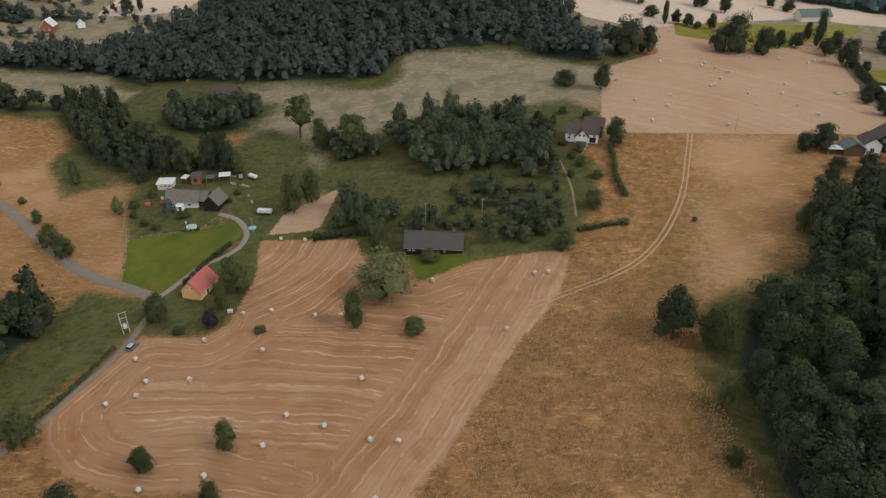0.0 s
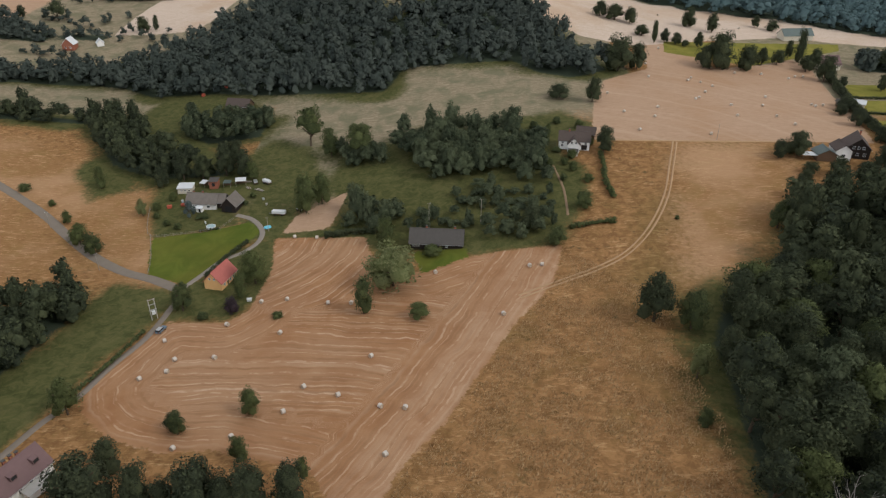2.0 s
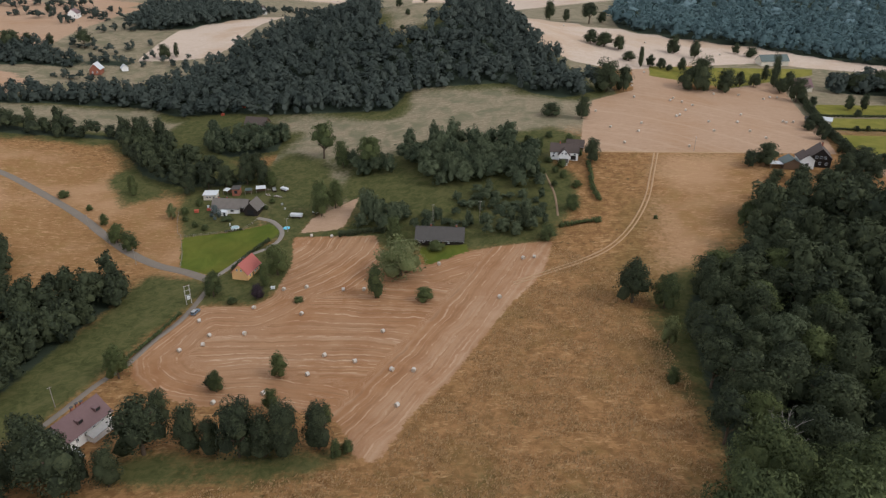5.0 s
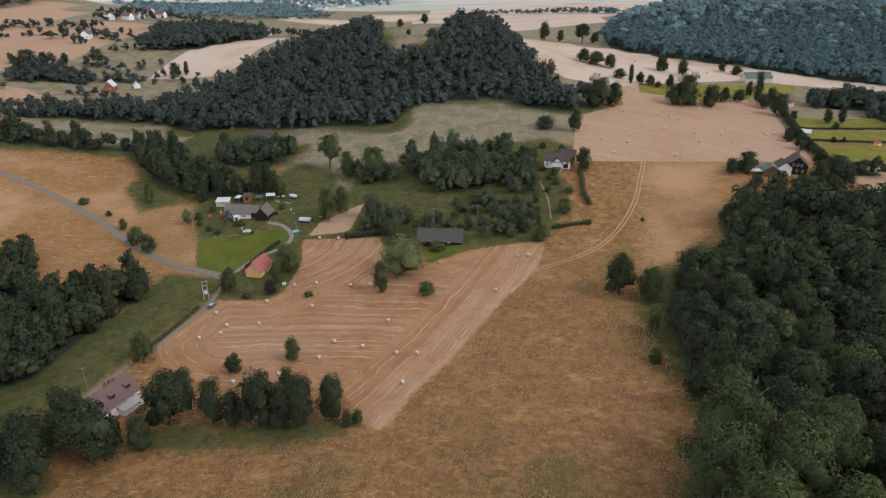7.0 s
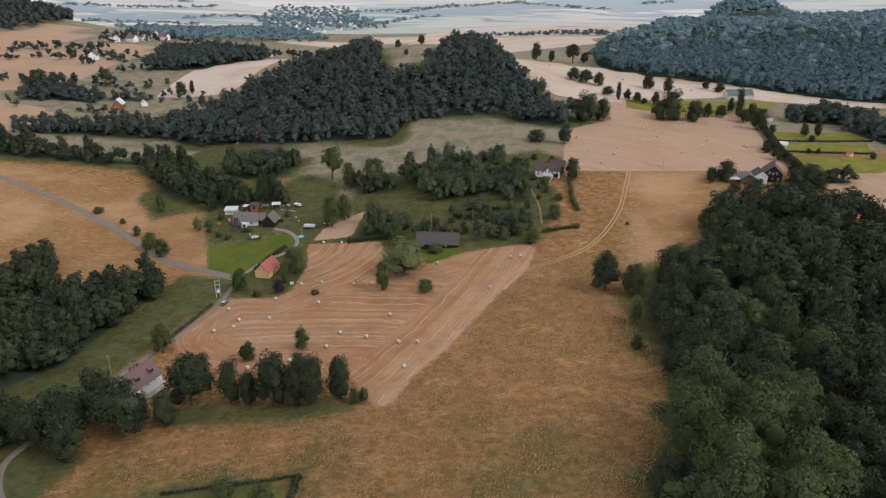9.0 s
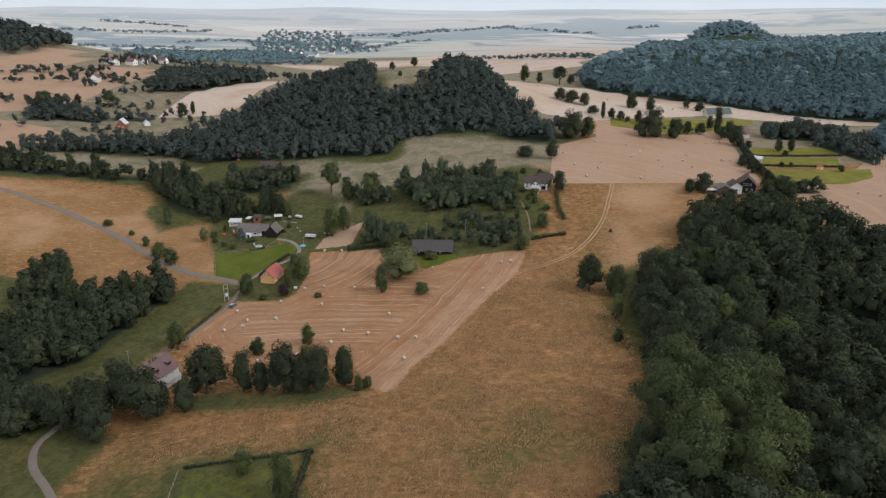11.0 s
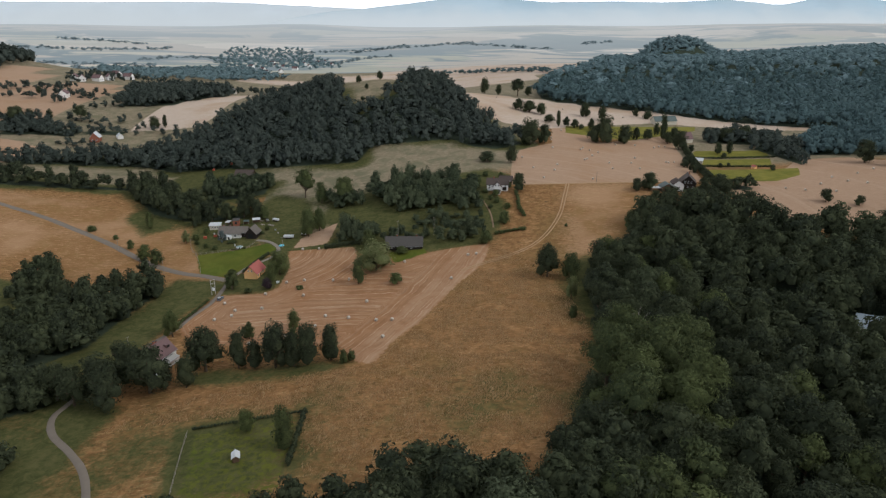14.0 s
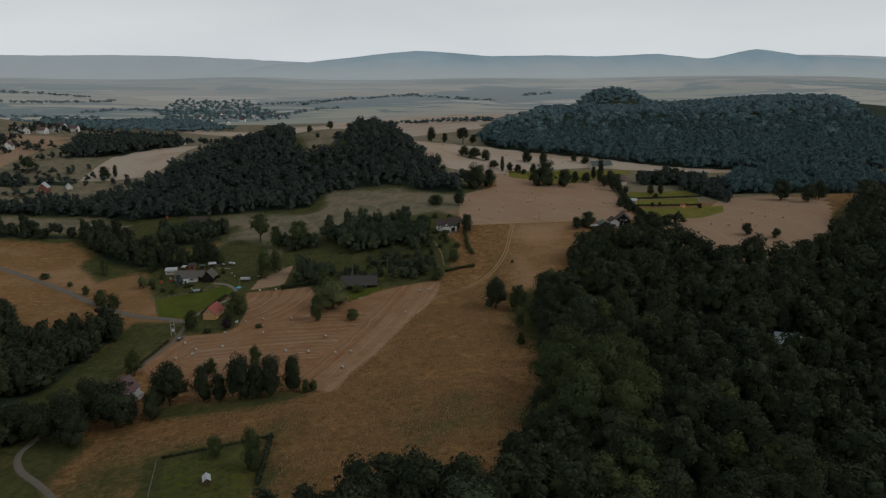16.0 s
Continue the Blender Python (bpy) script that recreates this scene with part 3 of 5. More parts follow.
LIGHT_WOODS = ("copse", "spinney", "garth", "scrub", "edge", "border", "backyard")  # open stands over grass


# ---- the ground, one sheet to the horizon ----
def steps(low, high, fine, end_low, end_high, grow=1.16):
    mid = list(np.arange(low, high + fine, fine))
    up, d = [mid[-1]], fine
    while up[-1] < end_high:
        d *= grow
        up.append(up[-1] + min(d, 220))
    down, d = [mid[0]], fine
    while down[-1] > end_low:
        d *= grow
        down.append(down[-1] - min(d, 220))
    return np.array(down[:0:-1] + mid + up[1:])


def build_ground():
    xs, ys = steps(-250, 300, 2.5, -5200, 5200), steps(-60, 460, 2.5, -1500, 5000)
    gx, gy = np.meshgrid(xs, ys)
    x, y = gx.ravel(), gy.ravel()
    z = height(x, y)
    n = len(xs)
    i, j = np.meshgrid(np.arange(n - 1), np.arange(len(ys) - 1))
    a = (j * n + i).ravel()
    faces = np.stack([a, a + 1, a + n + 1, a + n], 1)
    me = bpy.data.meshes.new("ground")
    me.vertices.add(len(x)), me.loops.add(faces.size), me.polygons.add(len(faces))
    me.vertices.foreach_set("co", np.stack([x, y, z], 1).astype(np.float32).ravel())
    me.loops.foreach_set("vertex_index", faces.ravel().astype(np.int32))
    me.polygons.foreach_set("loop_start", np.arange(0, faces.size, 4, dtype=np.int32))
    me.polygons.foreach_set("use_smooth", np.ones(len(faces), bool))
    covers = {
        "stubble": share_of([STUBBLE], x, y, 2.6),
        "pale": share_of([UPPER, EAST, PLOT, *WEST_FIELDS[1:5], WEST_FIELDS[6]], x, y, 2.0),
        "straw": share_of([STRIP, WEST_FIELDS[0], WEST_FIELDS[5], WEST_FIELDS[7]], x, y, 2.0),
        "mown": share_of(ALLOTMENTS, x, y, 1.6),
        "lawn": np.maximum(share_of([LAWN, SMALL_LAWN], x, y, 1.6), 0.47 * share_of([LOT], x, y, 1.6)),
        "green": np.maximum.reduce([share_of([GARDEN, *PASTURES], x, y, 6.0), np.clip((105 - y) / 50, 0, 1) * np.clip(0.34 - x / 800, 0.26, 0.42),
                                    # rim round the woods: rank grass, with the woods' soft shade in its colour
                                    0.75 * share_of([WOODS[k] for k in ("right", "left", "band", "hill", "cabin", "copse", "spinney", "corner")], x, y, 9.0, -7.0)]),
        "ripe": share_of(RIPE, x, y, 18.0),
        "upland": np.where(x > -100, np.clip((y - np.where(x < 55, 228, 288)) / 45, 0, 1), np.clip((y - 356) / 24, 0, 1)) * (x < 110) + np.maximum(np.clip((y - 455) / 40, 0, 1) * (x >= 110), np.clip((y - 300) / 40, 0, 1) * (x >= 195)),
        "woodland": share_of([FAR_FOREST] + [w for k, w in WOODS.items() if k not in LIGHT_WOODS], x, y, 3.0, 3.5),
        "rows": field_rows(x, y),
        "headland": np.clip((16 - (-(x - 45) * 127 / 142 + (y - 208) * 63 / 142)) / 6, 0, 1),
    }
    for name, values in covers.items():
        me.attributes.new(name, "FLOAT", "POINT").data.foreach_set("value", values.astype(np.float32))
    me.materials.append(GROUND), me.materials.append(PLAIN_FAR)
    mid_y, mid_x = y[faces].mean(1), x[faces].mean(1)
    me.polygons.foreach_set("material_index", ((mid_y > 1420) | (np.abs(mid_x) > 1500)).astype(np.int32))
    me.update(calc_edges=True)
    return tagged(new("ground", me), "rolling farmland with dry meadows, stubble fields and lawns", "ground", kind="structure")


build_ground()

LANE = [(-340, 334), (-287, 319), (-259, 307), (-233, 294), (-200, 272), (-178, 255), (-161, 239), (-143, 223), (-126, 211), (-111, 204), (-98, 196)]
LOWER_LANE = [(-111, 204), (-98, 196), (-97, 185), (-99, 166), (-104, 150), (-107, 136), (-112, 124), (-116, 110), (-120, 97), (-124, 84), (-126, 72), (-127, 63), (-122, 52), (-112, 41), (-104, 31), (-98, 20), (-90, 0)]
strip("lane_upper", LANE, 4.3, ASPHALT, 0.16, label="narrow grey asphalt lane winding between fields", wobble=0.06)
strip("lane_lower", LOWER_LANE, 2.4, ASPHALT, 0.11, label="narrow grey asphalt lane beside a stubble field", wobble=0.06)
strip("drive", [(-97.5, 197), (-93, 206), (-88, 216), (-81, 221.5), (-76.5, 229), (-77, 238), (-83.5, 248), (-92, 253)], 2.3, GRAVEL, 0.10, label="curved pale gravel drive to the farmyard")
TRACK = [(26, 178), (38, 184), (55, 192), (68, 201), (80, 216), (91.5, 237.5), (100.3, 262), (107.5, 283)]
strip("track_rut_1", TRACK, 0.8, RUT, 0.07, -0.85, "pale wheel rut of a dirt field track", 0.25)
strip("track_rut_2", TRACK, 0.8, RUT, 0.07, 0.85, "pale wheel rut of a dirt field track", 0.25)
strip("path_worn", [(50, 228), (51, 248), (49, 268)], 1.0, DIRT, 0.06, label="worn pale footpath through grass", wobble=0.3)
strip("track_headland", [(72, 288), (88, 285.6), (115, 283.2), (155, 281.5)], 1.1, RUT, 0.06, label="worn strip along the field edge", wobble=0.3)
# ---- distance ----
def ridge(name, y, x0, x1, tops, colour, glow, label, base=5.0, deep=380.0):
    """A far range of hills. tops: x and height of its crest, joined smoothly."""
    xs = np.linspace(x0, x1, 260)
    px, pz = np.array(tops, float).T
    crest = np.interp(xs, px, pz)
    crest = np.convolve(np.pad(crest, 4, "edge"), np.hanning(9) / np.hanning(9).sum(), "valid")
    crest = crest + 2.2 * np.array([noise.noise((x * 0.012, y * 0.01, 0)) for x in xs]) + 1.2 * np.array([noise.noise((x * 0.05, y * 0.01, 3)) for x in xs])
    us = np.linspace(0, 1, 9)
    verts = [(x, y - deep * (1 - u) + 40 * noise.noise((x * 0.004, u * 2, 5)), base + (c - base) * (u * u * (3 - 2 * u))) for u in us for x, c in zip(xs, crest)]
    verts += [(x, y + 60, base) for x in xs]
    n = len(xs)
    faces = [(j * n + i, j * n + i + 1, (j + 1) * n + i + 1, (j + 1) * n + i) for j in range(len(us)) for i in range(n - 1)]
    m = Nodes(name, 1.0, 0.0)
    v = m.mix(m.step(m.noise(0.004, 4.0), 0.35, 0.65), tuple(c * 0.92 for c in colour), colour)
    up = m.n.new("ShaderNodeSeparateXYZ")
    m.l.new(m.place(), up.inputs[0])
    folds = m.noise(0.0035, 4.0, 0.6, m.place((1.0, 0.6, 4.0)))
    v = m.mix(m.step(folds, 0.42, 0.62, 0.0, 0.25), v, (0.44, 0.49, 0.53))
    # haze is put into the colour, thickest at the ridge's foot
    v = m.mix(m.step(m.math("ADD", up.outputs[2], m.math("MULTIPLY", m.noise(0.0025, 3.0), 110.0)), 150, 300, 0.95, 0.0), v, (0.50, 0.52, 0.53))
    # emission lends the ridge the brightness of the hazy air
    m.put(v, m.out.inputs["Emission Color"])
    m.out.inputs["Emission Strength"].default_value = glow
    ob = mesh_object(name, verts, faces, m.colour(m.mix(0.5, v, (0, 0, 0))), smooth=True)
    return tagged(ob, label, "hills", kind="structure")


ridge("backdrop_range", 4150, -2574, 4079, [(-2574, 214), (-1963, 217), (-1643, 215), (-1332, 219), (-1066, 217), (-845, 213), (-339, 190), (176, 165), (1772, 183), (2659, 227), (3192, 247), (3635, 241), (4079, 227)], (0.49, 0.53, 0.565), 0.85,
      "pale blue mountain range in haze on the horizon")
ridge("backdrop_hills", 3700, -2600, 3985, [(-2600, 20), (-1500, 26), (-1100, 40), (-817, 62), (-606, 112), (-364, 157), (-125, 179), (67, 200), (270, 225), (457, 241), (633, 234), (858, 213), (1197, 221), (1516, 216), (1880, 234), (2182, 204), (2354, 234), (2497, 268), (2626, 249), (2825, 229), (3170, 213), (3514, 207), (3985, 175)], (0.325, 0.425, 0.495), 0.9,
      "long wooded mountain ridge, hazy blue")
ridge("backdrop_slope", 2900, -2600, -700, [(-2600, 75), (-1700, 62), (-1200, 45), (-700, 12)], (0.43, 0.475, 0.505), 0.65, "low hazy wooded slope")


# ---- trees ----
def ball(level):
    bm = bmesh.new()
    bmesh.ops.create_icosphere(bm, subdivisions=level, radius=1.0)
    bm.verts.ensure_lookup_table()
    v, f = np.array([tuple(q.co) for q in bm.verts]), np.array([[q.index for q in face.verts] for face in bm.faces])
    bm.free()
    return v, f


BALL = ball(1)


def crown_arrays(seed, kind, lobes, leaves, leaf=0.10):
    """A crown one unit in radius and one unit high over the ground: an uneven dark core on its limbs, and sprays of leaves gathered into
    billows, each lit as the side of the crown that it lies on."""
    rng = np.random.default_rng(seed)
    low = {"round": 0.04, "tall": 0.03, "cone": 0.04, "bush": 0.0, "open": 0.24, "canopy": 0.28}[kind]
    span = 1 - low
    heart = np.array([0, 0, low + 0.36 * span])
    verts, tris, normals, base = [], [], [], 0
    limbs = []
    count = 3 if lobes < 8 else 6 if lobes < 16 else 9
    for k in range(count):
        ang = k * 2.4 + rng.uniform(-0.5, 0.5)
        u = (k + rng.uniform(0.1, 0.9)) / count
        wide = {"cone": 0.75 * (1 - u) + 0.04, "tall": 0.24, "canopy": 0.52 * math.sqrt(max(0.05, 1 - u**2.5))}.get(kind, 0.48 * math.sin(math.pi * (0.3 + 0.55 * u)))
        size = rng.uniform(0.56, 0.72) * (1.05 - 0.42 * u) if kind == "tall" else rng.uniform(0.40, 0.58) * (0.8 if kind == "cone" else 1.0) * (1.1 - 0.45 * u)
        start = 0.12 if kind in ("round", "tall", "bush", "cone") else 0.22
        limbs.append((np.array([math.cos(ang) * wide, math.sin(ang) * wide, low + span * (start + 0.64 * u)]), np.array([size, size, size * (0.40 if kind == "tall" else 0.5) * span])))
    limbs.append((np.array([0, 0, low + span * 0.5]), np.array([0.6, 0.6, 0.44 * span]) * (0.75 if kind in ("cone", "tall") else 1.0)))

    def facing(at, around):
        """Outward from the billow and from the whole crown."""
        whole = (at - heart) / np.array([1, 1, 0.6 * span])
        whole /= np.linalg.norm(whole, axis=1)[:, None] + 1e-6
        out = 0.5 * whole + 0.5 * around + 0.14 * rng.standard_normal(at.shape)
        return out / (np.linalg.norm(out, axis=1)[:, None] + 1e-6)

    bv, bf = BALL
    for centre, size in limbs:
        shape = bv * (0.66 + 0.08 * rng.standard_normal(len(bv)))[:, None]
        at = centre + shape * size
        verts.append(at), tris.append(bf + base), normals.append(facing(at, bv))
        base += len(bv)
    spots = []
    for k in range(lobes):
        centre, size = limbs[rng.integers(0, len(limbs))]
        d = rng.standard_normal(3)
        d /= np.linalg.norm(d)
        if rng.random() < 0.7:
            d[2] = abs(d[2])
        at = centre + d * size * 0.85
        r = rng.uniform(0.16, 0.30)
        billow = np.array([r, r, r * 0.5 * span])
        at[2] = max(at[2], low + billow[2] * 0.4)
        spots.append((at, billow))
    spots += limbs
    pick = np.where(rng.random(leaves) < 0.62, rng.integers(0, max(1, lobes), leaves), rng.integers(lobes, len(spots), leaves))
    c, s = np.array([spots[k][0] for k in pick]), np.array([spots[k][1] for k in pick])
    d = rng.standard_normal((leaves, 3))
    d[:, 2] = np.where(rng.random(leaves) < 0.6, np.abs(d[:, 2]), d[:, 2])
    d /= np.linalg.norm(d, axis=1)[:, None]
    at = c + d * s * (0.84 + 0.30 * rng.random(leaves))[:, None]
    at[:, 2] = np.maximum(at[:, 2], low * 0.6 + 0.01)
    flat = 0.42 if kind != "tall" else 0.30
    size = leaf * rng.uniform(0.5, 1.4, leaves)[:, None, None] * np.array([1, 1, flat])
    t = rng.standard_normal((leaves, 2, 3))
    t -= 0.75 * (t * d[:, None]).sum(-1, keepdims=True) * d[:, None]
    t /= np.linalg.norm(t, axis=-1, keepdims=True)
    tri = np.stack([at[:, None] + t[:, :1] * size, at[:, None] + t[:, 1:] * size, at[:, None] - (t[:, :1] + t[:, 1:]) * size * 0.8], 1).reshape(leaves, 3, 3)
    n = facing(at, d)
    back = (np.cross(tri[:, 1] - tri[:, 0], tri[:, 2] - tri[:, 0]) * n).sum(1) < 0
    tri[back] = tri[back][:, ::-1]
    verts.append(tri.reshape(-1, 3)), tris.append(np.arange(leaves * 3).reshape(-1, 3) + base), normals.append(np.repeat(n, 3, 0))
    return np.concatenate(verts), np.concatenate(tris), np.concatenate(normals)


def trunk_mesh(seed, kind):
    rng = np.random.default_rng(seed + 50)
    bm = bmesh.new()
    top = 0.8 if kind != "bush" else 0.5
    r = 0.075 if kind != "bush" else 0.05
    a = Vector((0, 0, -0.03))
    for k in range(3):
        b = Vector((rng.uniform(-0.05, 0.05), rng.uniform(-0.05, 0.05), top * (k + 1) / 3))
        rod(bm, a, b, r * (1 - k * 0.28), r * (1 - (k + 1) * 0.28), 7)
        a = b
    for k in range(5):
        z, ang = rng.uniform(0.25, 0.65) * top, k * 1.26 + rng.uniform(-0.3, 0.3)
        rod(bm, (0, 0, z), (math.cos(ang) * 0.5, math.sin(ang) * 0.5, z + 0.2), r * 0.45, r * 0.15, 5)
    me = bpy.data.meshes.new("trunk")
    bm.to_mesh(me)
    bm.free()
    me.materials.append(BARK)
    return me


TREE_MESHES = {}


def tree_meshes(kind, leaf, seed):
    key = (kind, leaf, seed)
    if key not in TREE_MESHES:
        counts = {"round": (34, 4600), "tall": (36, 4400), "cone": (26, 1800), "bush": (30, 3400), "open": (26, 2400), "canopy": (24, 2500), "great": (44, 7600)}[kind]
        v, f, n = crown_arrays(seed * 7 + len(kind), "canopy" if kind == "great" else kind, *counts, {"great": 0.036, "round": 0.048, "tall": 0.050, "bush": 0.052}.get(kind, 0.058))
        TREE_MESHES[key] = (triangle_mesh("crown", v, f, LEAF[leaf], None, n), trunk_mesh(seed, kind))
    return TREE_MESHES[key]


tree_rng = np.random.default_rng(11)


def tree(x, y, tall, wide, kind, leaf, label, group="", name="tree"):
    crown, trunk = tree_meshes(kind, leaf, int(tree_rng.integers(0, 3)))
    ob = new(name)
    ob.location = (x, y, float(height(x, y)) - 0.1)
    ob.rotation_euler, ob.scale = (0, 0, tree_rng.uniform(0, 6.28)), (wide, wide * tree_rng.uniform(0.9, 1.1), tall)
    ob.empty_display_size = 0.2
    for name_, me in (("trunk", trunk), ("crown", crown)):
        new(name_, me).parent = ob
    return tagged(ob, label, "bush" if name == "bush" else "tree", group)


def dead_tree(x, y, tall, label):
    """A bare grey crown: a leaning trunk, crooked limbs and twigs."""
    rng = np.random.default_rng(77)
    ob = thing("dead_tree", x, y, 0, label, "tree", lift=-0.2)
    bm, a = bmesh.new(), Vector((0, 0, 0))
    for k in range(5):
        b = Vector((rng.uniform(-0.4, 0.4), rng.uniform(-0.4, 0.4), tall * 0.8 * (k + 1) / 5))
        rod(bm, a, b, 0.34 - 0.055 * k, 0.285 - 0.055 * k, 7)
        a = b
    part("trunk", bm, GREY_BARK, ob)
    for k in range(16):
        z, ang, reach = tall * (0.38 + 0.42 * k / 15), k * 2.4 + rng.uniform(-0.4, 0.4), rng.uniform(2.2, 4.6)
        bm, a, r = bmesh.new(), Vector((0, 0, z)), 0.15
        for j in range(3):
            b = a + Vector((math.cos(ang) * reach / 3, math.sin(ang) * reach / 3, reach * rng.uniform(0.25, 0.55)))
            rod(bm, a, b, r, r * 0.65, 5)
            for q in range(3):
                w = ang + rng.uniform(-1.2, 1.2)
                rod(bm, b, b + Vector((math.cos(w), math.sin(w), rng.uniform(0.3, 1.1))) * rng.uniform(0.7, 1.6), r * 0.4, r * 0.15, 4)
            a, r, ang = b, r * 0.65, ang + rng.uniform(-0.5, 0.5)
        part("branch", bm, GREY_BARK, ob)
    return ob


# x, y, height, half width of single trees
FIELD_TREES = [(-53, 125, 9.7, 3.5), (-71, 118, 8.5, 3.2), (-51, 106, 9.0, 3.0), (-27, 174, 15.8, 4.6), (-23, 218, 13.6, 4.3), (-92, 182, 11.5, 4.6), (-70, 198, 14.2, 5.7),
               (-73, 189, 11.5, 3.3), (67, 161, 19, 7.2), (77.5, 157, 15, 5.4), (126, 211, 11.7, 4.4), (-165, 283, 12.9, 3.5), (-106, 128, 13.3, 4.9), (-57, 42, 8.0, 3.6), (-43, 29, 16.7, 4.2)]
for x, y, h, w in FIELD_TREES:
    tree(x, y, h, w, "tall" if h > 3.2 * w else "round", "mid" if h < 17 else "dark", "dark green broadleaf tree standing at a field", "field trees")
for x, y, h, w in [(-118, 290, 14, 5.6), (-107, 292, 15, 5.8), (-97, 290, 13, 5.2), (-127, 289, 15, 6), (-103, 299, 16, 6.5), (-136, 284, 12, 5)]:
    tree(x, y, h, w, "round", "dark", "dark broadleaf tree behind the farm sheds", "trees behind the farm")
tree(-93, 287, 9, 4.2, "round", "mid", "small bright green tree beside the farm sheds")
tree(-18, 190, 16.8, 11.8, "bush", "pale", "broad yellowish-green willow beside the stubble field")
tree(72, 134, 12, 3.3, "round", "pale", "small pale green tree at the forest edge")
tree(-113, 254, 9, 3.0, "cone", "blue", "blue-grey spruce in the farm garden")
tree(-135, 256, 9, 3.0, "round", "pale", "yellowish-green garden tree beside the farm")
tree(-74, 179.5, 6.4, 3.4, "bush", "plum", "dark purple-leaved garden tree")
BUSHES = [(-131, 262, 4, 2.6), (-128, 254, 3, 2), (-118, 271, 3.4, 2.2), (-126, 270, 4.5, 2.5), (-88, 268, 3, 2.0), (-90, 262, 2.2, 1.5), (48, 288, 5, 2.6), (44, 282, 4, 3.0), (52, 279, 3.2, 2.6), (50, 296, 6.5, 1.9), (66, 301, 5, 2.8), (56, 308, 4, 2.6), (44, 303, 5, 3), (52, 255, 3, 2), (54, 268, 3.4, 2.2), (62, 252, 4, 2.8), (-34, 100, 7.0, 2.1), (-8, 169, 6.6, 4.5), (-57, 175, 2.4, 2.3), (-4, 209, 4.2, 4.5), (68, 115, 6.5, 2.4), (91, 220, 2.1, 1.1), (-199, 278, 4.0, 3.7), (-180, 265, 3.4, 2.1),
          (-121, 247, 3.4, 1.9), (-107, 252, 2.6, 3.6), (-115, 244, 3.0, 2.4), (-29, 85, 6, 2.1), (57, 262, 4.6, 2.4), (58, 273, 4.3, 3), (68, 284, 4, 2.3), (47, 267, 4.3, 3), (57, 233, 8, 4.5),
          (43, 209, 8, 4.4), (-26, 86, 5, 1.9), (-83, 176, 3, 2.5)]
for x, y, h, w in BUSHES:
    tree(x, y, h, w, "bush", "mid", "rounded green bush in grass", "bushes", "bush")
for x, y, h, w in [(-152, 232, 10, 4.6), (-143, 225, 10, 4.5), (-166, 250, 6.5, 2.7)]:
    tree(x, y, h, w, "round", "mid", "small bushy tree on the verge of the lane", "trees along the lane")
ROW_TREES = [(-82, 90, 20, 7.6), (-83, 104, 12.8, 3.6), (-69.6, 90, 18, 4.0), (-63, 89, 13, 3.4), (-55, 87, 20.5, 6.5), (-48, 86.5, 16, 4.2), (-42.5, 87, 19, 5.2), (-34, 88.5, 17, 4.0), (-73, 120, 6, 2.6),
             (-110, 86, 18.5, 7), (-98.5, 76, 20.5, 8.8), (-115, 76, 18, 7.5), (-109, 66, 17, 7), (-123, 71, 17, 6), (-131, 76, 16, 6), (-93.5, 78, 12, 4.2), (-86, 78, 14, 3.7)]
for x, y, h, w in ROW_TREES:
    tree(x, y, h, w * (1.25 if h > 3.2 * w else 1.08), "tall" if h > 3.2 * w else "round", "dark", "tall dark tree in the row along the field's end", "row of trees")
UPLAND_TREES = [(186, 250, 13, 6), (197, 255, 12, 6), (165, 247, 9, 5), (178, 249, 5.5, 4), (189, 244, 8, 5), (199, 248, 8.5, 5), (155, 250, 6, 4), (150, 243, 6, 3.6), (172, 238, 11, 5.5), (142, 231, 10, 5), (184, 232, 11, 6), (158, 236, 10, 5), (-24, 462, 9, 4.2), (-38, 525, 8, 3.5), (-18, 535, 9, 4), (-33, 478, 4, 2.4), (-30, 500, 5, 2.6), (167, 400, 24, 10), (185, 400, 16, 7.5), (199, 411, 12, 4.1), (210, 414, 9.7, 4.9), (158, 399, 15, 6.5), (140, 446, 16, 2.8), (148, 449, 9.7, 4), (155, 446, 8.5, 4.4), (160, 442, 5, 3.2),
                (103, 385, 22, 11), (115, 389, 17, 7), (177, 491, 15, 6), (229, 499, 9.3, 3.9), (239, 492, 8.4, 5.6), (226, 419, 24, 4.5), (78, 333, 13.6, 5.1), (62, 341, 8, 7.7), (73, 276, 13, 5.5),
                (35, 221, 10.4, 6.3), (157, 267, 12.2, 7), (148, 265, 8.9, 4.5)]
for x, y, h, w in UPLAND_TREES:
    tree(x, y, h, w, "tall" if h > 3.2 * w else "bush" if w > 5.5 else "round", "dark", "dark tree at the edge of the upper bale field", "upland trees")
MEADOW_TREES = [(-69, 316, 21, 8), (-60, 250, 19, 6.5), (-54, 256, 16, 5), (-56, 301, 15.5, 5.1), (-41, 293, 19, 7.9), (223, 428, 13, 3.2), (169, 443, 10.7, 3.8), (190, 479, 14.7, 5), (98, 620, 19, 6.8),
                (112, 609, 11.6, 4.8), (132, 602, 19, 10), (146, 612, 10.5, 6), (170, 606, 15, 11), (-237, 533, 13, 5.3), (-228, 535, 13, 2.7), (-346, 559, 11, 3.8), (-363, 556, 11, 4.9), (-365, 532, 18, 10),
                (-315, 555, 16, 8.2), (-422, 704, 10, 3.9), (-413, 856, 7.5, 5.4)]
for x, y, h, w in MEADOW_TREES:
    tree(x, y, h, w, "open" if w > 7 else "round", "mid" if y < 350 else "dark", "broadleaf tree standing in open grassland", "meadow trees")
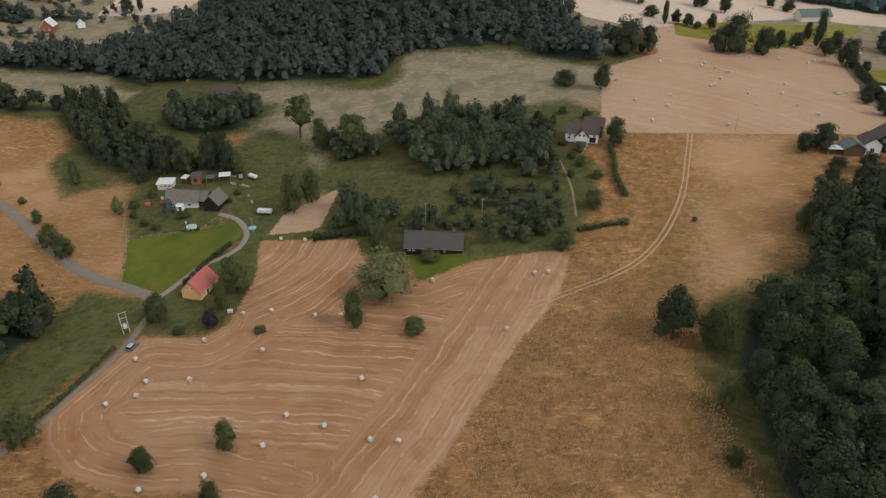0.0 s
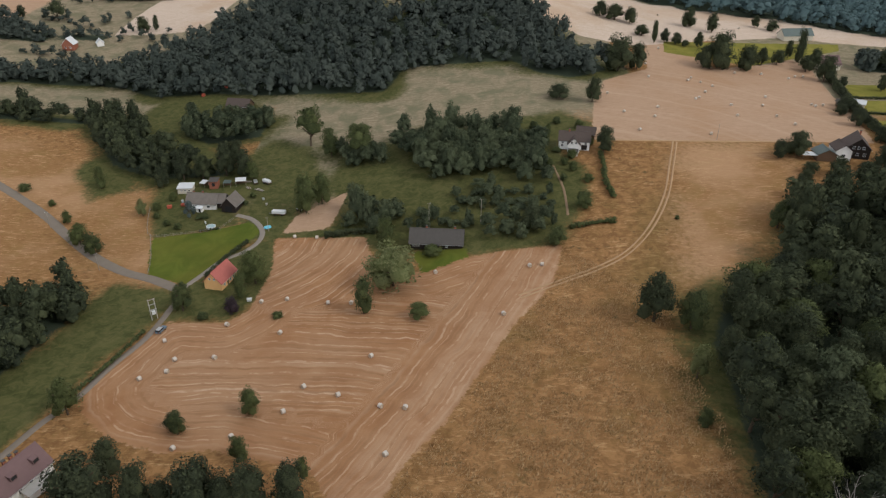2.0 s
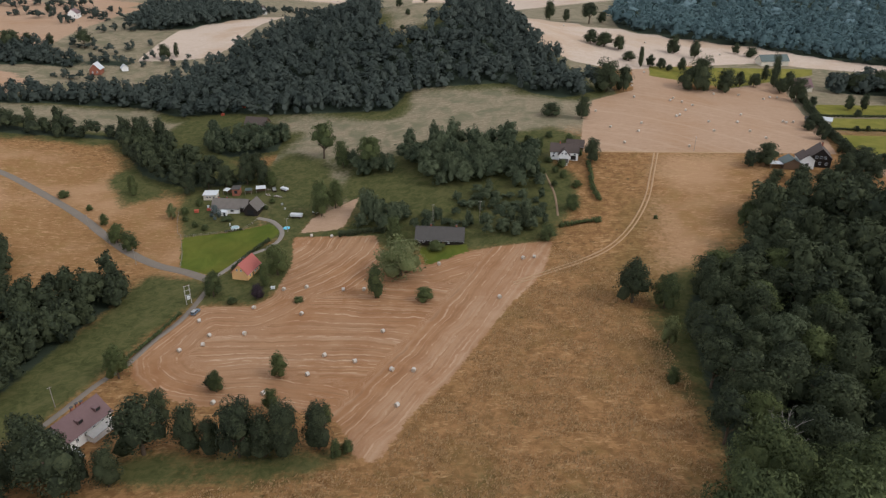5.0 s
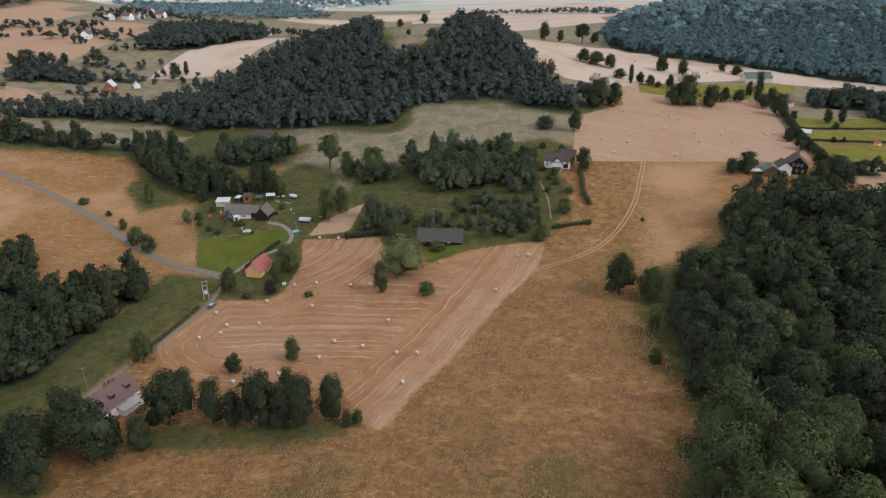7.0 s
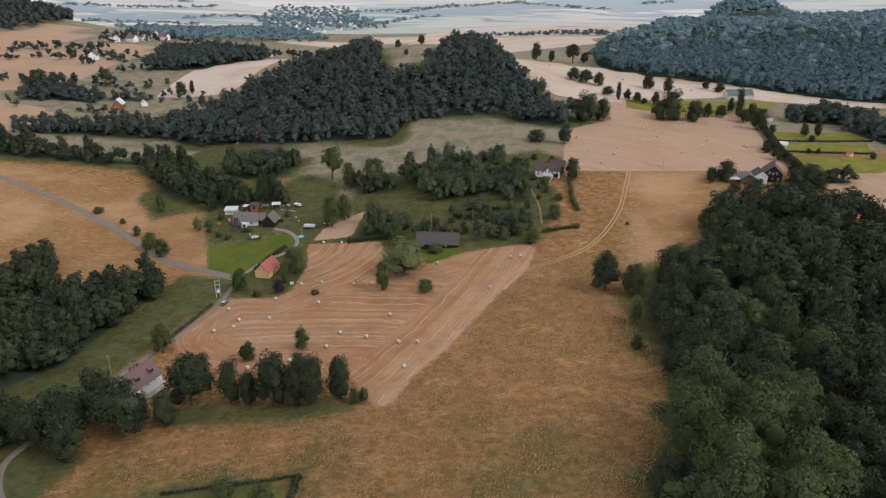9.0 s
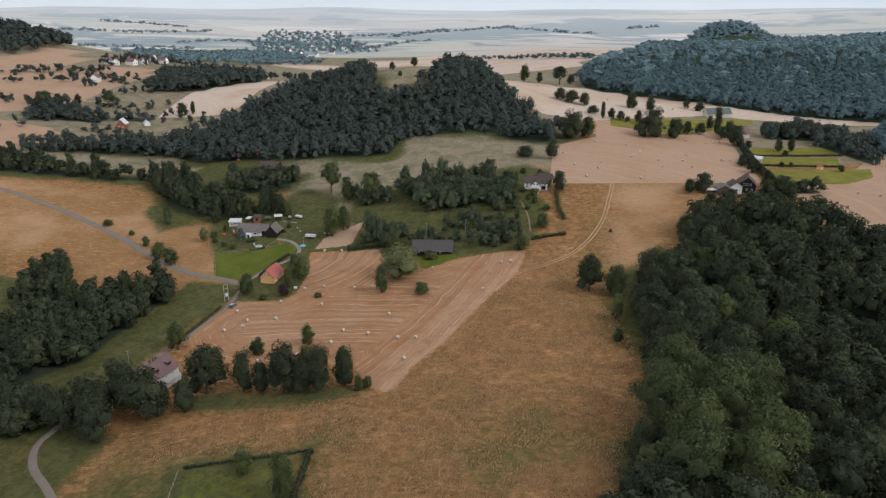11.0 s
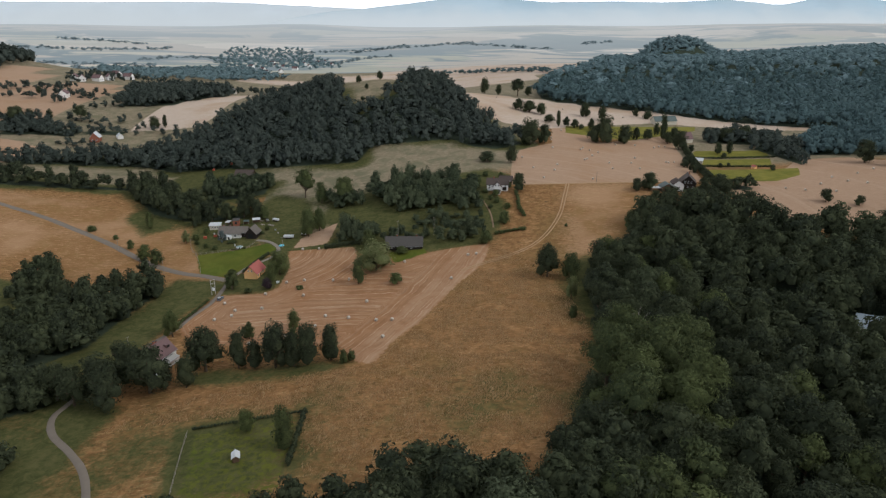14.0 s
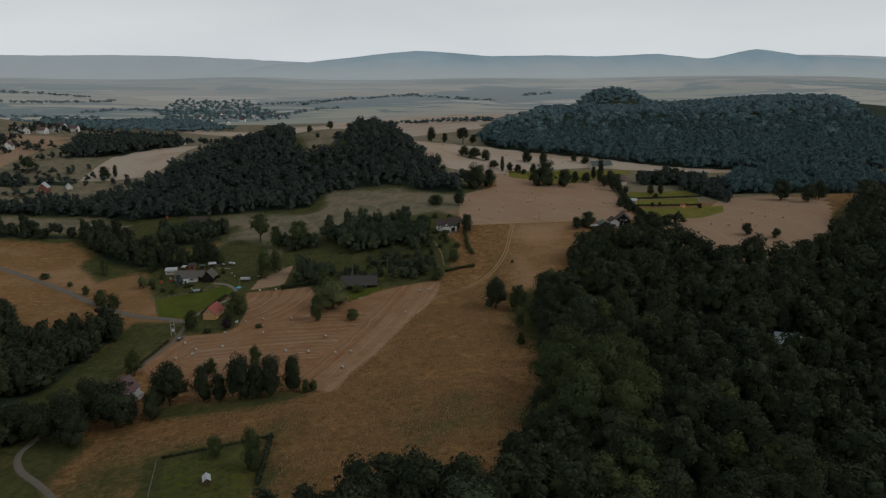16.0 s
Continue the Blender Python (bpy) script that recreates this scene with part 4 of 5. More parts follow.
PLOT_TREES = [(331, 308, 18, 9), (342, 291, 15, 7), (358, 300, 16, 7.5), (249, 224, 9, 4.2), (263, 214, 7, 3.6), (133, 487, 12, 6.4), (123, 492, 12, 8.6), (113, 496, 11.6, 6.5), (135, 460, 8, 6), (225, 383, 16, 7), (231, 408, 14, 5.6), (276, 432, 7.7, 4.3), (279, 412, 13, 9), (294, 412, 14.8, 9),
              (209, 328, 7.9, 4.7), (202, 303, 10, 4.4), (201, 280, 8.5, 4.1), (223, 402, 11, 5.6), (203, 320, 6.4, 3.9), (230, 371, 6.9, 3.6), (250, 366, 10, 3.2), (259, 366, 11, 3.6), (204, 268, 8.3, 6.7),
              (235, 318, 3.5, 2), (229, 318, 3.5, 2), (258, 300, 4, 2.5), (247, 350, 5, 3)]
for x, y, h, w in PLOT_TREES:
    tree(x, y, h, w, "round", "dark", "leafy tree among garden plots", "garden trees")


# ---- woods ----
def scatter(points, gap, seed):
    """Places inside an outline, about a gap apart."""
    rng = np.random.default_rng(seed)
    p = np.array(points, float)
    lo, hi = p.min(0), p.max(0)
    xs, ys = np.arange(lo[0], hi[0], gap), np.arange(lo[1], hi[1], gap * 0.87)
    gx, gy = np.meshgrid(xs, ys)
    gx = gx + (np.arange(len(ys)) % 2)[:, None] * gap / 2
    spots = np.stack([gx.ravel(), gy.ravel()], 1) + rng.uniform(-0.32, 0.32, (gx.size, 2)) * gap
    return spots[outline_gap(points, spots[:, 0], spots[:, 1]) > gap * 0.15]


def joined_trees(name, spots, tall, wide, leaf, protos, label, seed, category="woods", level=0.0):
    """Woods past counting: many crowns in one object. level: how far the canopy closes into one even surface."""
    rng = np.random.default_rng(seed)
    all_v, all_f, all_n, tone, base = [], [], [], [], 0
    zs = height(spots[:, 0], spots[:, 1])
    for (x, y), z in zip(spots, zs):
        v, f, n = protos[rng.integers(0, len(protos))]
        ang, w, h = rng.uniform(0, 6.28), rng.uniform(*wide), rng.uniform(*tall)
        c, q = math.cos(ang) * w, math.sin(ang) * w
        all_v.append(np.stack([x + v[:, 0] * c - v[:, 1] * q, y + v[:, 0] * q + v[:, 1] * c, z - 0.2 + v[:, 2] * h], 1))
        out = np.stack([n[:, 0] * c - n[:, 1] * q, n[:, 0] * q + n[:, 1] * c, n[:, 2] * w * w / h + level * w], 1)
        all_n.append(out / (np.linalg.norm(out, axis=1)[:, None] + 1e-6))
        all_f.append(f + base), tone.append(np.full(len(v), rng.random()))
        base += len(v)
    me = triangle_mesh(name, np.concatenate(all_v), np.concatenate(all_f), LEAF[leaf], np.concatenate(tone), np.concatenate(all_n))
    return tagged(new(name, me), label, category, kind="stuff")


FOREST_PROTOS = [crown_arrays(900 + k, kind, 18, 640, 0.09) for k, kind in enumerate(("canopy", "round", "canopy", "canopy", "round"))]
WOOD_PROTOS = [crown_arrays(880 + k, kind, 18, 900, 0.082) for k, kind in enumerate(("round", "round", "open", "round", "bush", "canopy"))]
NEAR_PROTOS = [crown_arrays(900 + k, kind, 16, 620, 0.10) for k, kind in enumerate(("canopy", "round", "canopy", "tall", "round"))]
MID_PROTOS = [crown_arrays(930 + k, kind, 8, 165, 0.15) for k, kind in enumerate(("round", "canopy", "round", "tall", "canopy", "round"))]
WIDE_PROTOS = [crown_arrays(980 + k, kind, 6, 130, 0.17) for k, kind in enumerate(("canopy", "round", "canopy", "round", "bush"))]
FAR_PROTOS = [crown_arrays(960 + k, kind, 3, 32, 0.24) for k, kind in enumerate(("round", "canopy", "round", "canopy"))]

# the forest on the slope: its nearest trees singly, the rest joined
spots = scatter(WOODS["right"], 10.2, 21)
DOME = [(62, 50, 25, 10.5), (72, 62, 26, 10.0), (78, 46, 27, 11.0), (66, 34, 24, 10.0), (60, 20, 23, 9.5), (90, 58, 26, 9.5), (84, 30, 25, 10.5), (75, 20, 23, 9.5)]  # the great bright crowns
for x, y, *_ in DOME:
    spots = spots[np.hypot(spots[:, 0] - x, spots[:, 1] - y) > 8.0]
spots = spots[np.hypot(spots[:, 0] - 81, spots[:, 1] - 74) > 7.0]
spots = spots[spots[:, 0] < 40 + 0.95 * (spots[:, 1] + 167)]
spots = spots[np.hypot((spots[:, 0] - 188) * 0.8, spots[:, 1] - 92) > 11.5]
single = (spots[:, 0] < 125) & (spots[:, 1] > -45) & (spots[:, 1] < 190)
inset = outline_gap(WOODS["right"], spots[:, 0], spots[:, 1])[single]
for (x, y), room in zip(spots[single], inset):
    r = tree_rng.random()
    tall_, wide_ = 12 + 11 * tree_rng.random(), 5.4 + 4.6 * tree_rng.random() ** 1.4
    wide_ = min(wide_, 3.6 + 0.8 * room)
    tall_ = min(tall_, 2.6 * wide_)
    tree(x, y, tall_, wide_, "tall" if r < 0.14 else "round" if r < 0.3 else "canopy", "soft" if r > 0.93 else "mid" if 0.3 < r < 0.5 else "dark", "dark green deciduous forest tree in closed canopy", "forest trees")
dead_tree(81, 76, 19, "bare grey dead tree standing in dark forest")
for x, y, h, w in DOME:
    tree(x, y, h, w, "great", "mid", "great broad green tree rising over the forest canopy", "forest trees")
joined_trees("forest", spots[~single], (12, 24), (5.6, 10.0), "dark", FOREST_PROTOS, "dense dark green deciduous forest", 22)
joined_trees("forest_front", scatter([(-72, -28), (-52, -14), (-30, -2), (-14, 3), (3, 11), (12, 9), (18, -4), (30, -3), (44, 16), (56, 8), (60, -42), (-72, -44)], 8.4, 23), (11, 17), (5.0, 8.0), "dark", FOREST_PROTOS, "leafy green forest edge along a dry meadow", 24)
for key, gap, tall, wide, leaf, protos in (
    ("left", 6.8, (9, 17), (4.2, 7.0), "dark", NEAR_PROTOS), ("corner", 7.0, (7, 13), (4, 5.5), "dark", NEAR_PROTOS), ("knoll", 7.0, (9, 14), (4.2, 5.2), "dark", NEAR_PROTOS),
    ("band", 8.0, (8, 18), (3.6, 6.4), "dark", NEAR_PROTOS), ("copse", 7.4, (8, 17), (3.8, 6.6), "soft", WOOD_PROTOS), ("spinney", 7.4, (8, 14), (3.8, 6.0), "soft", WOOD_PROTOS), ("garth", 7.0, (8, 15.5), (3.4, 5.8), "soft", WOOD_PROTOS),
    ("scrub", 5.6, (1.6, 7.5), (1.8, 4.0), "soft", WOOD_PROTOS), ("edge", 6.5, (5, 9), (3.0, 4.4), "soft", NEAR_PROTOS), ("backyard", 4.4, (3.5, 8), (1.9, 3.2), "soft", NEAR_PROTOS), ("border", 4.6, (2.5, 8), (1.8, 3.4), "soft", NEAR_PROTOS), ("cabin", 7.0, (8, 14), (4, 5.5), "soft", NEAR_PROTOS),
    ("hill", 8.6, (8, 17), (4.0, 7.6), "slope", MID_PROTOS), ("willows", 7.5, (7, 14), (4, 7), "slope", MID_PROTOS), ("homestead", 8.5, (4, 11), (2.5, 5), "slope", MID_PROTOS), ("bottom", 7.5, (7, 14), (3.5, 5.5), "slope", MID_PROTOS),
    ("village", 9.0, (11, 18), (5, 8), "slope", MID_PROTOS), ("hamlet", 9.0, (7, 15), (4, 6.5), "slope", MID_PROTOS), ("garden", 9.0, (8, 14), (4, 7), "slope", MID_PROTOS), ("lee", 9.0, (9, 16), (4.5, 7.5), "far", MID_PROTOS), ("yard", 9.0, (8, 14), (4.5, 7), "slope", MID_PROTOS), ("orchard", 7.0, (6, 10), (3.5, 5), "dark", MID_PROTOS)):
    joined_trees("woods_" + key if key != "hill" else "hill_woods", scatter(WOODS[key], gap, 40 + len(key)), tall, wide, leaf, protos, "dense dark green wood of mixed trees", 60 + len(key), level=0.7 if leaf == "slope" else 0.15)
# far woods, to the foot of the mountains, with haze mixed into their leaf colours
fs = scatter(FAR_FOREST, 10.6, 71)
fs = fs[(fs[:, 0] < 1200) & (fs[:, 0] < 330 + 0.62 * fs[:, 1]) & ((fs[:, 1] < 700) | (np.arange(len(fs)) % 3 < 1) | (np.hypot(fs[:, 0] - 655, fs[:, 1] - 1420) < 170))]
seam = fs[:, 1] + np.random.default_rng(75).normal(0, 110, len(fs))
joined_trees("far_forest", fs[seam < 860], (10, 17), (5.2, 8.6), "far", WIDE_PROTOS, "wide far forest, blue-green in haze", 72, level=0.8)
joined_trees("far_forest_back", fs[seam >= 860], (11, 17), (9, 13), "dim", FAR_PROTOS[:2], "far forest paled by haze, climbing towards the mountains", 76, level=0.9)
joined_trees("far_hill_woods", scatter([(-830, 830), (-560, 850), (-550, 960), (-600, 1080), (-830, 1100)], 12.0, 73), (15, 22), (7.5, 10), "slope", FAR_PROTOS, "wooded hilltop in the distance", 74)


def belt(line, gap, wide, seed):
    """Places along a far hedgerow."""
    rng = np.random.default_rng(seed)
    p = curve_points(line, gap)
    return p + rng.normal(0, wide, p.shape)


FAR_BELTS = [[(-1135, 2088), (-867, 2022), (-691, 2110)], [(-756, 1572), (-640, 1450), (-548, 1366)], [(410, 2155), (521, 2122)], [(244, 2229), (438, 2157)], [(-147, 1694), (-97, 1859), (-1, 1940)], [(664, 2246), (775, 2292)], [(-1104, 2327), (-803, 2209)], [(-295, 2074), (-32, 2139), (282, 2251)], [(-675, 1805), (-568, 1895), (-182, 1748)], [(-120, 2060), (44, 2199)], [(-900, 1700), (-600, 1650)]]
joined_trees("far_hedgerows", np.concatenate([belt(line, 7, 7.0, 80 + k) for k, line in enumerate(FAR_BELTS)]), (5, 11), (7.0, 12.0), "haze", FAR_PROTOS, "far hedgerows and tree belts, pale blue-grey in haze", 81, level=1.0)
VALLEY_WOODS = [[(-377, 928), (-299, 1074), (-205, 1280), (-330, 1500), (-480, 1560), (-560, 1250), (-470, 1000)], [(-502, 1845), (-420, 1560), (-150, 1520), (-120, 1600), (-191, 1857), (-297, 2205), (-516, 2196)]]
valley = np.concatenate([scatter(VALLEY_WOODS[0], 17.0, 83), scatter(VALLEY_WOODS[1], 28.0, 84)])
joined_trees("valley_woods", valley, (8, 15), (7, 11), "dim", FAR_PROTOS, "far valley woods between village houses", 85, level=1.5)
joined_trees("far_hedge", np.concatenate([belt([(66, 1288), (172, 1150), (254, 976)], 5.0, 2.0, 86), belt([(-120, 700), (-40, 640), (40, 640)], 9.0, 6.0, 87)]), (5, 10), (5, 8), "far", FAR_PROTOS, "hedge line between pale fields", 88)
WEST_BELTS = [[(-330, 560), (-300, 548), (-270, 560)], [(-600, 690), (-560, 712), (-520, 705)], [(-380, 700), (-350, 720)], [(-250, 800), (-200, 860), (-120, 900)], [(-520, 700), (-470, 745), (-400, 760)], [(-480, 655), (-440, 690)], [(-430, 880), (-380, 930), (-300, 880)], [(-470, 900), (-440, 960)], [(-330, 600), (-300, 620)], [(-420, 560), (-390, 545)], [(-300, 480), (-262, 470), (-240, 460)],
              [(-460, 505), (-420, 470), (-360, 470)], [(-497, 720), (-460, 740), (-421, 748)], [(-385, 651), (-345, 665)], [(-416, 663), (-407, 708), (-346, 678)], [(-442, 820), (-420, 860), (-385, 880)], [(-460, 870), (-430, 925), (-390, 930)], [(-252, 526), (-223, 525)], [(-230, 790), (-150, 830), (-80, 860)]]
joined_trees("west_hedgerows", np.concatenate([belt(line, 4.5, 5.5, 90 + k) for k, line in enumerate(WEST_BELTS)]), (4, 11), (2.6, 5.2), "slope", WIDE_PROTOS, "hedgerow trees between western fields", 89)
# ---- houses ----
def prism(bm, outline, y0, y1):
    """An outline of x and z, drawn out along y."""
    a, b = [bm.verts.new((x, y0, z)) for x, z in outline], [bm.verts.new((x, y1, z)) for x, z in outline]
    bm.faces.new(a), bm.faces.new(b[::-1])
    n = len(a)
    for k in range(n):
        bm.faces.new((a[k], b[k], b[(k + 1) % n], a[(k + 1) % n]))
    bmesh.ops.recalc_face_normals(bm, faces=bm.faces)
    return bm


def window(parent, at, size, face, frame_mat=None):
    """A window with a frame, a pane and a sill. face: the way it looks, in degrees from -y."""
    w, h = size
    bm = bmesh.new()
    for dx, dz, sx, sz in ((-w / 2, 0, 0.1, h), (w / 2, 0, 0.1, h), (0, -h / 2, w + 0.1, 0.1), (0, h / 2, w + 0.1, 0.1), (0, 0, 0.06, h)):
        box(bm, (sx, 0.12, sz), (dx, 0, dz))
    ob = part("window", bm, frame_mat or WHITE, parent)
    ob.matrix_local = Matrix.Translation(at) @ Matrix.Rotation(radians(face), 4, "Z")
    part("pane", box(bmesh.new(), (w, 0.04, h), (0, 0.01, 0)), GLASS, ob, "dark window glass")
    part("sill", box(bmesh.new(), (w + 0.25, 0.2, 0.06), (0, -0.06, -h / 2 - 0.08)), CONCRETE, ob)
    return ob


def house(x, y, turn, width, length, eave, top, wall_mat, roof_mat, label, windows=(), chimneys=(), doors=(), gable_mat=None, over=0.45, name="house", category="house", group="", dormers=()):
    """Gables look along -y and +y. windows: side (s, n, e, w), place along it, height, width, tallness."""
    ob = thing(name, x, y, turn, label, category, group, -0.25)
    w, l = width / 2, length / 2
    for s in (-1, 1):
        part("wall", prism(bmesh.new(), [(-w, 0), (w, 0), (w, eave), (0, top), (-w, eave)], s * l - s * 0.35, s * l), gable_mat or wall_mat, ob)
        part("wall", box(bmesh.new(), (0.35, length - 0.72, eave), (s * (w - 0.175), 0, eave / 2)), wall_mat, ob)
        pitch = math.atan2(top - eave, w)
        run = (w + over) / math.cos(pitch)
        bm = box(bmesh.new(), (run, length + 2 * over, 0.16))
        ridge_x, ridge_z = 0.0, top + 0.14
        m = Matrix.Translation((ridge_x, 0, ridge_z)) @ Matrix.Rotation(s * pitch, 4, "Y") @ Matrix.Translation((s * run / 2, 0, 0))
        bmesh.ops.transform(bm, matrix=m, verts=bm.verts)
        roof = part("roof_slope", bm, roof_mat, ob)
        bm = bmesh.new()
        rod(bm, (s * (w + over + 0.06), -l - over, eave - over * math.tan(pitch) + 0.02), (s * (w + over + 0.06), l + over, eave - over * math.tan(pitch) + 0.02), 0.07, sides=6)
        part("gutter", bm, STEEL, ob)
    part("ridge_cap", box(bmesh.new(), (0.34, length + 2 * over + 0.02, 0.12), (0, 0, top + 0.27), bevel=0.04), roof_mat, ob)
    for side, u, z, ww, hh in windows:
        at, face = {"s": ((u, -l - 0.03, z), 0), "n": ((u, l + 0.03, z), 180), "e": ((w + 0.03, u, z), 90), "w": ((-w - 0.03, u, z), -90)}[side]
        window(ob, at, (ww, hh), face, SHEET if wall_mat is TIMBER else None)
    for side, u, ww, hh, mat in doors:
        at, face = {"s": ((u, -l - 0.03, hh / 2 + 0.3), 0), "e": ((w + 0.03, u, hh / 2 + 0.3), 90), "w": ((-w - 0.03, u, hh / 2 + 0.3), -90)}[side]
        d = part("door", box(bmesh.new(), (ww, 0.1, hh), bevel=0.02), mat, ob)
        d.matrix_local = Matrix.Translation(at) @ Matrix.Rotation(radians(face), 4, "Z")
    for cx, cy, ch in chimneys:
        zr = top - abs(cx) * (top - eave) / w
        bm = box(bmesh.new(), (0.7, 0.7, ch + 0.8), (cx, cy, zr + ch / 2), bevel=0.03)
        c = part("chimney", bm, BRICK, ob)
        part("cap", box(bmesh.new(), (0.9, 0.9, 0.12), (cx, cy, zr + ch + 0.46)), SLATE, c)
    for s, u, ww in dormers:
        pitch = math.atan2(top - eave, w)
        dx, z = s * w * 0.5, top - (top - eave) * 0.5
        bm = bmesh.new()
        box(bm, (1.8, ww, 1.3), (dx + s * 0.35, u, z + 0.35))
        d = part("dormer", bm, roof_mat, ob)
        part("dormer_front", box(bmesh.new(), (0.08, ww * 0.8, 0.9), (dx + s * 1.27, u, z + 0.35)), GLASS, d, "dark dormer window")
    return ob


house(-83.7, 200.3, -14.5, 7.2, 10.8, 3.3, 7.0, YELLOW, RED_TILE, "small yellow plastered house with a red tiled roof",
      [("s", -1.0, 4.6, 0.7, 0.8), ("s", 0.9, 4.6, 0.7, 0.8), ("e", -3.3, 1.9, 0.8, 1.0), ("e", 2.8, 1.9, 0.8, 1.0), ("e", 0.9, 1.9, 0.8, 1.0)], [(-1.2, 0.8, 0.9), (-1.6, -1.4, 0.7)], [("e", -1.0, 1.0, 2.0, BROWN)])
house(-104.3, 100.1, -22, 8.8, 14.6, 4.6, 8.8, WHITE, MAUVE_TILE, "large white house with a mauve tiled roof and dormers",
      [("e", -4.6, 3.2, 0.9, 1.1), ("e", -1.8, 3.2, 0.9, 1.1), ("e", 1.2, 3.2, 0.9, 1.1), ("e", 4.2, 3.2, 0.9, 1.1), ("s", -1.3, 5.7, 0.9, 1.1), ("s", 1.3, 5.7, 0.9, 1.1), ("s", -2.4, 3.2, 1.1, 1.3), ("s", 2.4, 3.2, 1.1, 1.3)],
      [(-0.9, 1.5, 1.4), (-0.6, -0.4, 1.2), (-1.4, 3.4, 1.1)], [("s", 0, 1.2, 2.1, BROWN)], dormers=[(1, -1.6, 1.7), (1, 4.4, 1.7)])
lean = thing("lean_to", -98.1, 99.6, -22, "low lean-to with a pale sheet roof against a white house", "shed", lift=-0.2)
part("body", box(bmesh.new(), (2.4, 7.4, 2.3), (0, 0, 1.15)), WHITE, lean)
part("roof", box(bmesh.new(), (3.0, 7.9, 0.12), (0.1, 0, 2.65), tilt=Matrix.Rotation(radians(14), 4, "Y")), CONCRETE, lean)
house(-100.2, 86.6, -22, 4.0, 4.4, 2.6, 4.2, CREAM, SHEET, "small pale outbuilding with a light roof", [("s", 0, 1.6, 1.6, 1.0)], name="outbuilding", category="shed")
house(-2.6, 216.3, 86, 8.6, 20.5, 2.5, 6.6, TIMBER, SLATE, "long low dark timber cottage with a grey slate roof",
      [("w", 3.4, 1.5, 0.8, 0.9), ("w", 0.5, 1.5, 0.8, 0.9), ("w", -4, 1.5, 0.8, 0.9), ("w", 8.6, 1.6, 0.9, 0.9), ("w", 7.0, 1.6, 0.9, 0.9)], [(0.3, 4.0, 1.0), (0.3, -7.0, 1.0)], [("w", -1.6, 1.0, 1.9, BROWN)])
house(60.6, 283.0, 80, 8.0, 14.0, 4.2, 7.4, WHITE, BROWN_TILE, "white two-storey house with a brown roof and a front gable",
      # the garage opening is a closed dark panel, its colour the shade within
      [("w", 5.4, 2.0, 1.0, 1.1), ("w", -5.2, 3.3, 1.0, 1.1), ("w", 5.2, 3.5, 1.0, 1.1)], [(0, 2.5, 0.9)], [("w", -4.6, 2.6, 2.3, TIMBER)])
house(59.7, 278.6, -10, 5.2, 4.0, 4.2, 7.0, WHITE, BROWN_TILE, "white front gable wing with dark windows", [("s", -0.9, 4.9, 0.9, 1.0), ("s", 0.9, 4.9, 0.9, 1.0)], name="gable_wing")
porch = thing("porch", 59.0, 275.2, -10, "white glazed porch with a grey roof", "porch", lift=-0.15)
part("body", box(bmesh.new(), (4.2, 2.4, 2.2), (0, 0, 1.1)), WHITE, porch)
part("roof", box(bmesh.new(), (4.7, 3.0, 0.14), (0, -0.1, 2.4), tilt=Matrix.Rotation(radians(12), 4, "X")), SLATE, porch)
house(67.5, 291.5, 75, 6.0, 8.5, 2.8, 5.2, BROWN, BROWN_TILE, "brown wooden barn behind a white house", name="barn", category="barn")
house(182.5, 267.5, -20, 9.6, 12, 4.6, 9.0, TIMBER, BROWN_TILE, "black timber house with white windows and a brown roof",
      [("s", -2.8, 2.0, 1.0, 1.2), ("s", 0, 2.0, 1.0, 1.2), ("s", 2.8, 2.0, 1.0, 1.2), ("s", -1.9, 5.0, 1.0, 1.2), ("s", 0, 5.0, 1.0, 1.2), ("s", 1.9, 5.0, 1.0, 1.2)], [(0.6, 2, 1.6)])
house(174.5, 265.0, -10, 6.5, 9, 4.4, 6.8, WHITE, BROWN_TILE, "white plastered side wing of a dark house", [("s", 0, 2.2, 1.6, 1.4)], name="side_wing")
house(167.2, 264.0, -6, 8.0, 7.5, 3.0, 5.2, BROWN, GREEN_SHEET, "shed with a green-grey sheet roof", name="shed", category="shed")
carport = thing("carport", 160.5, 263.5, -6, "white flat-roofed carport beside a shed", "carport")
part("roof", box(bmesh.new(), (7, 5, 0.18), (0, 0, 2.5)), SHEET, carport)
for dx in (-3.2, 3.2):
    for dy in (-2.2, 2.2):
        part("post", box(bmesh.new(), (0.14, 0.14, 2.42), (dx, dy, 1.2)), POLE_WOOD, carport)

# farmstead
house(-109.3, 263.6, 84, 7.5, 14, 2.9, 6.4, WHITE, OLD_SLATE, "white farmhouse with a patched grey slate roof",
      [("w", 4.6, 1.6, 0.9, 1.0), ("w", 2.2, 1.6, 0.9, 1.0), ("w", -3.4, 1.6, 1.4, 1.0)], [(0.4, 0.2, 0.9), (0.5, 4.5, 0.9)], [("w", 0.2, 1.0, 2.0, BROWN)])
entry = thing("entrance_hut", -110.0, 258.6, -6, "white wooden entrance hut with a pale roof", "porch", lift=-0.1)
part("body", box(bmesh.new(), (2.8, 2.0, 2.1), (0, 0, 1.05)), WHITE, entry)
part("roof", box(bmesh.new(), (3.3, 2.6, 0.12), (0, -0.1, 2.3), tilt=Matrix.Rotation(radians(14), 4, "X")), SHEET, entry)
part("door", box(bmesh.new(), (0.9, 0.06, 1.8), (0.3, -1.03, 0.95)), GLASS, entry)
house(-101.2, 263.4, 84, 6.5, 5, 2.9, 5.6, TIMBER, OLD_SLATE, "dark wooden link building with a grey roof", name="link_building", category="barn")
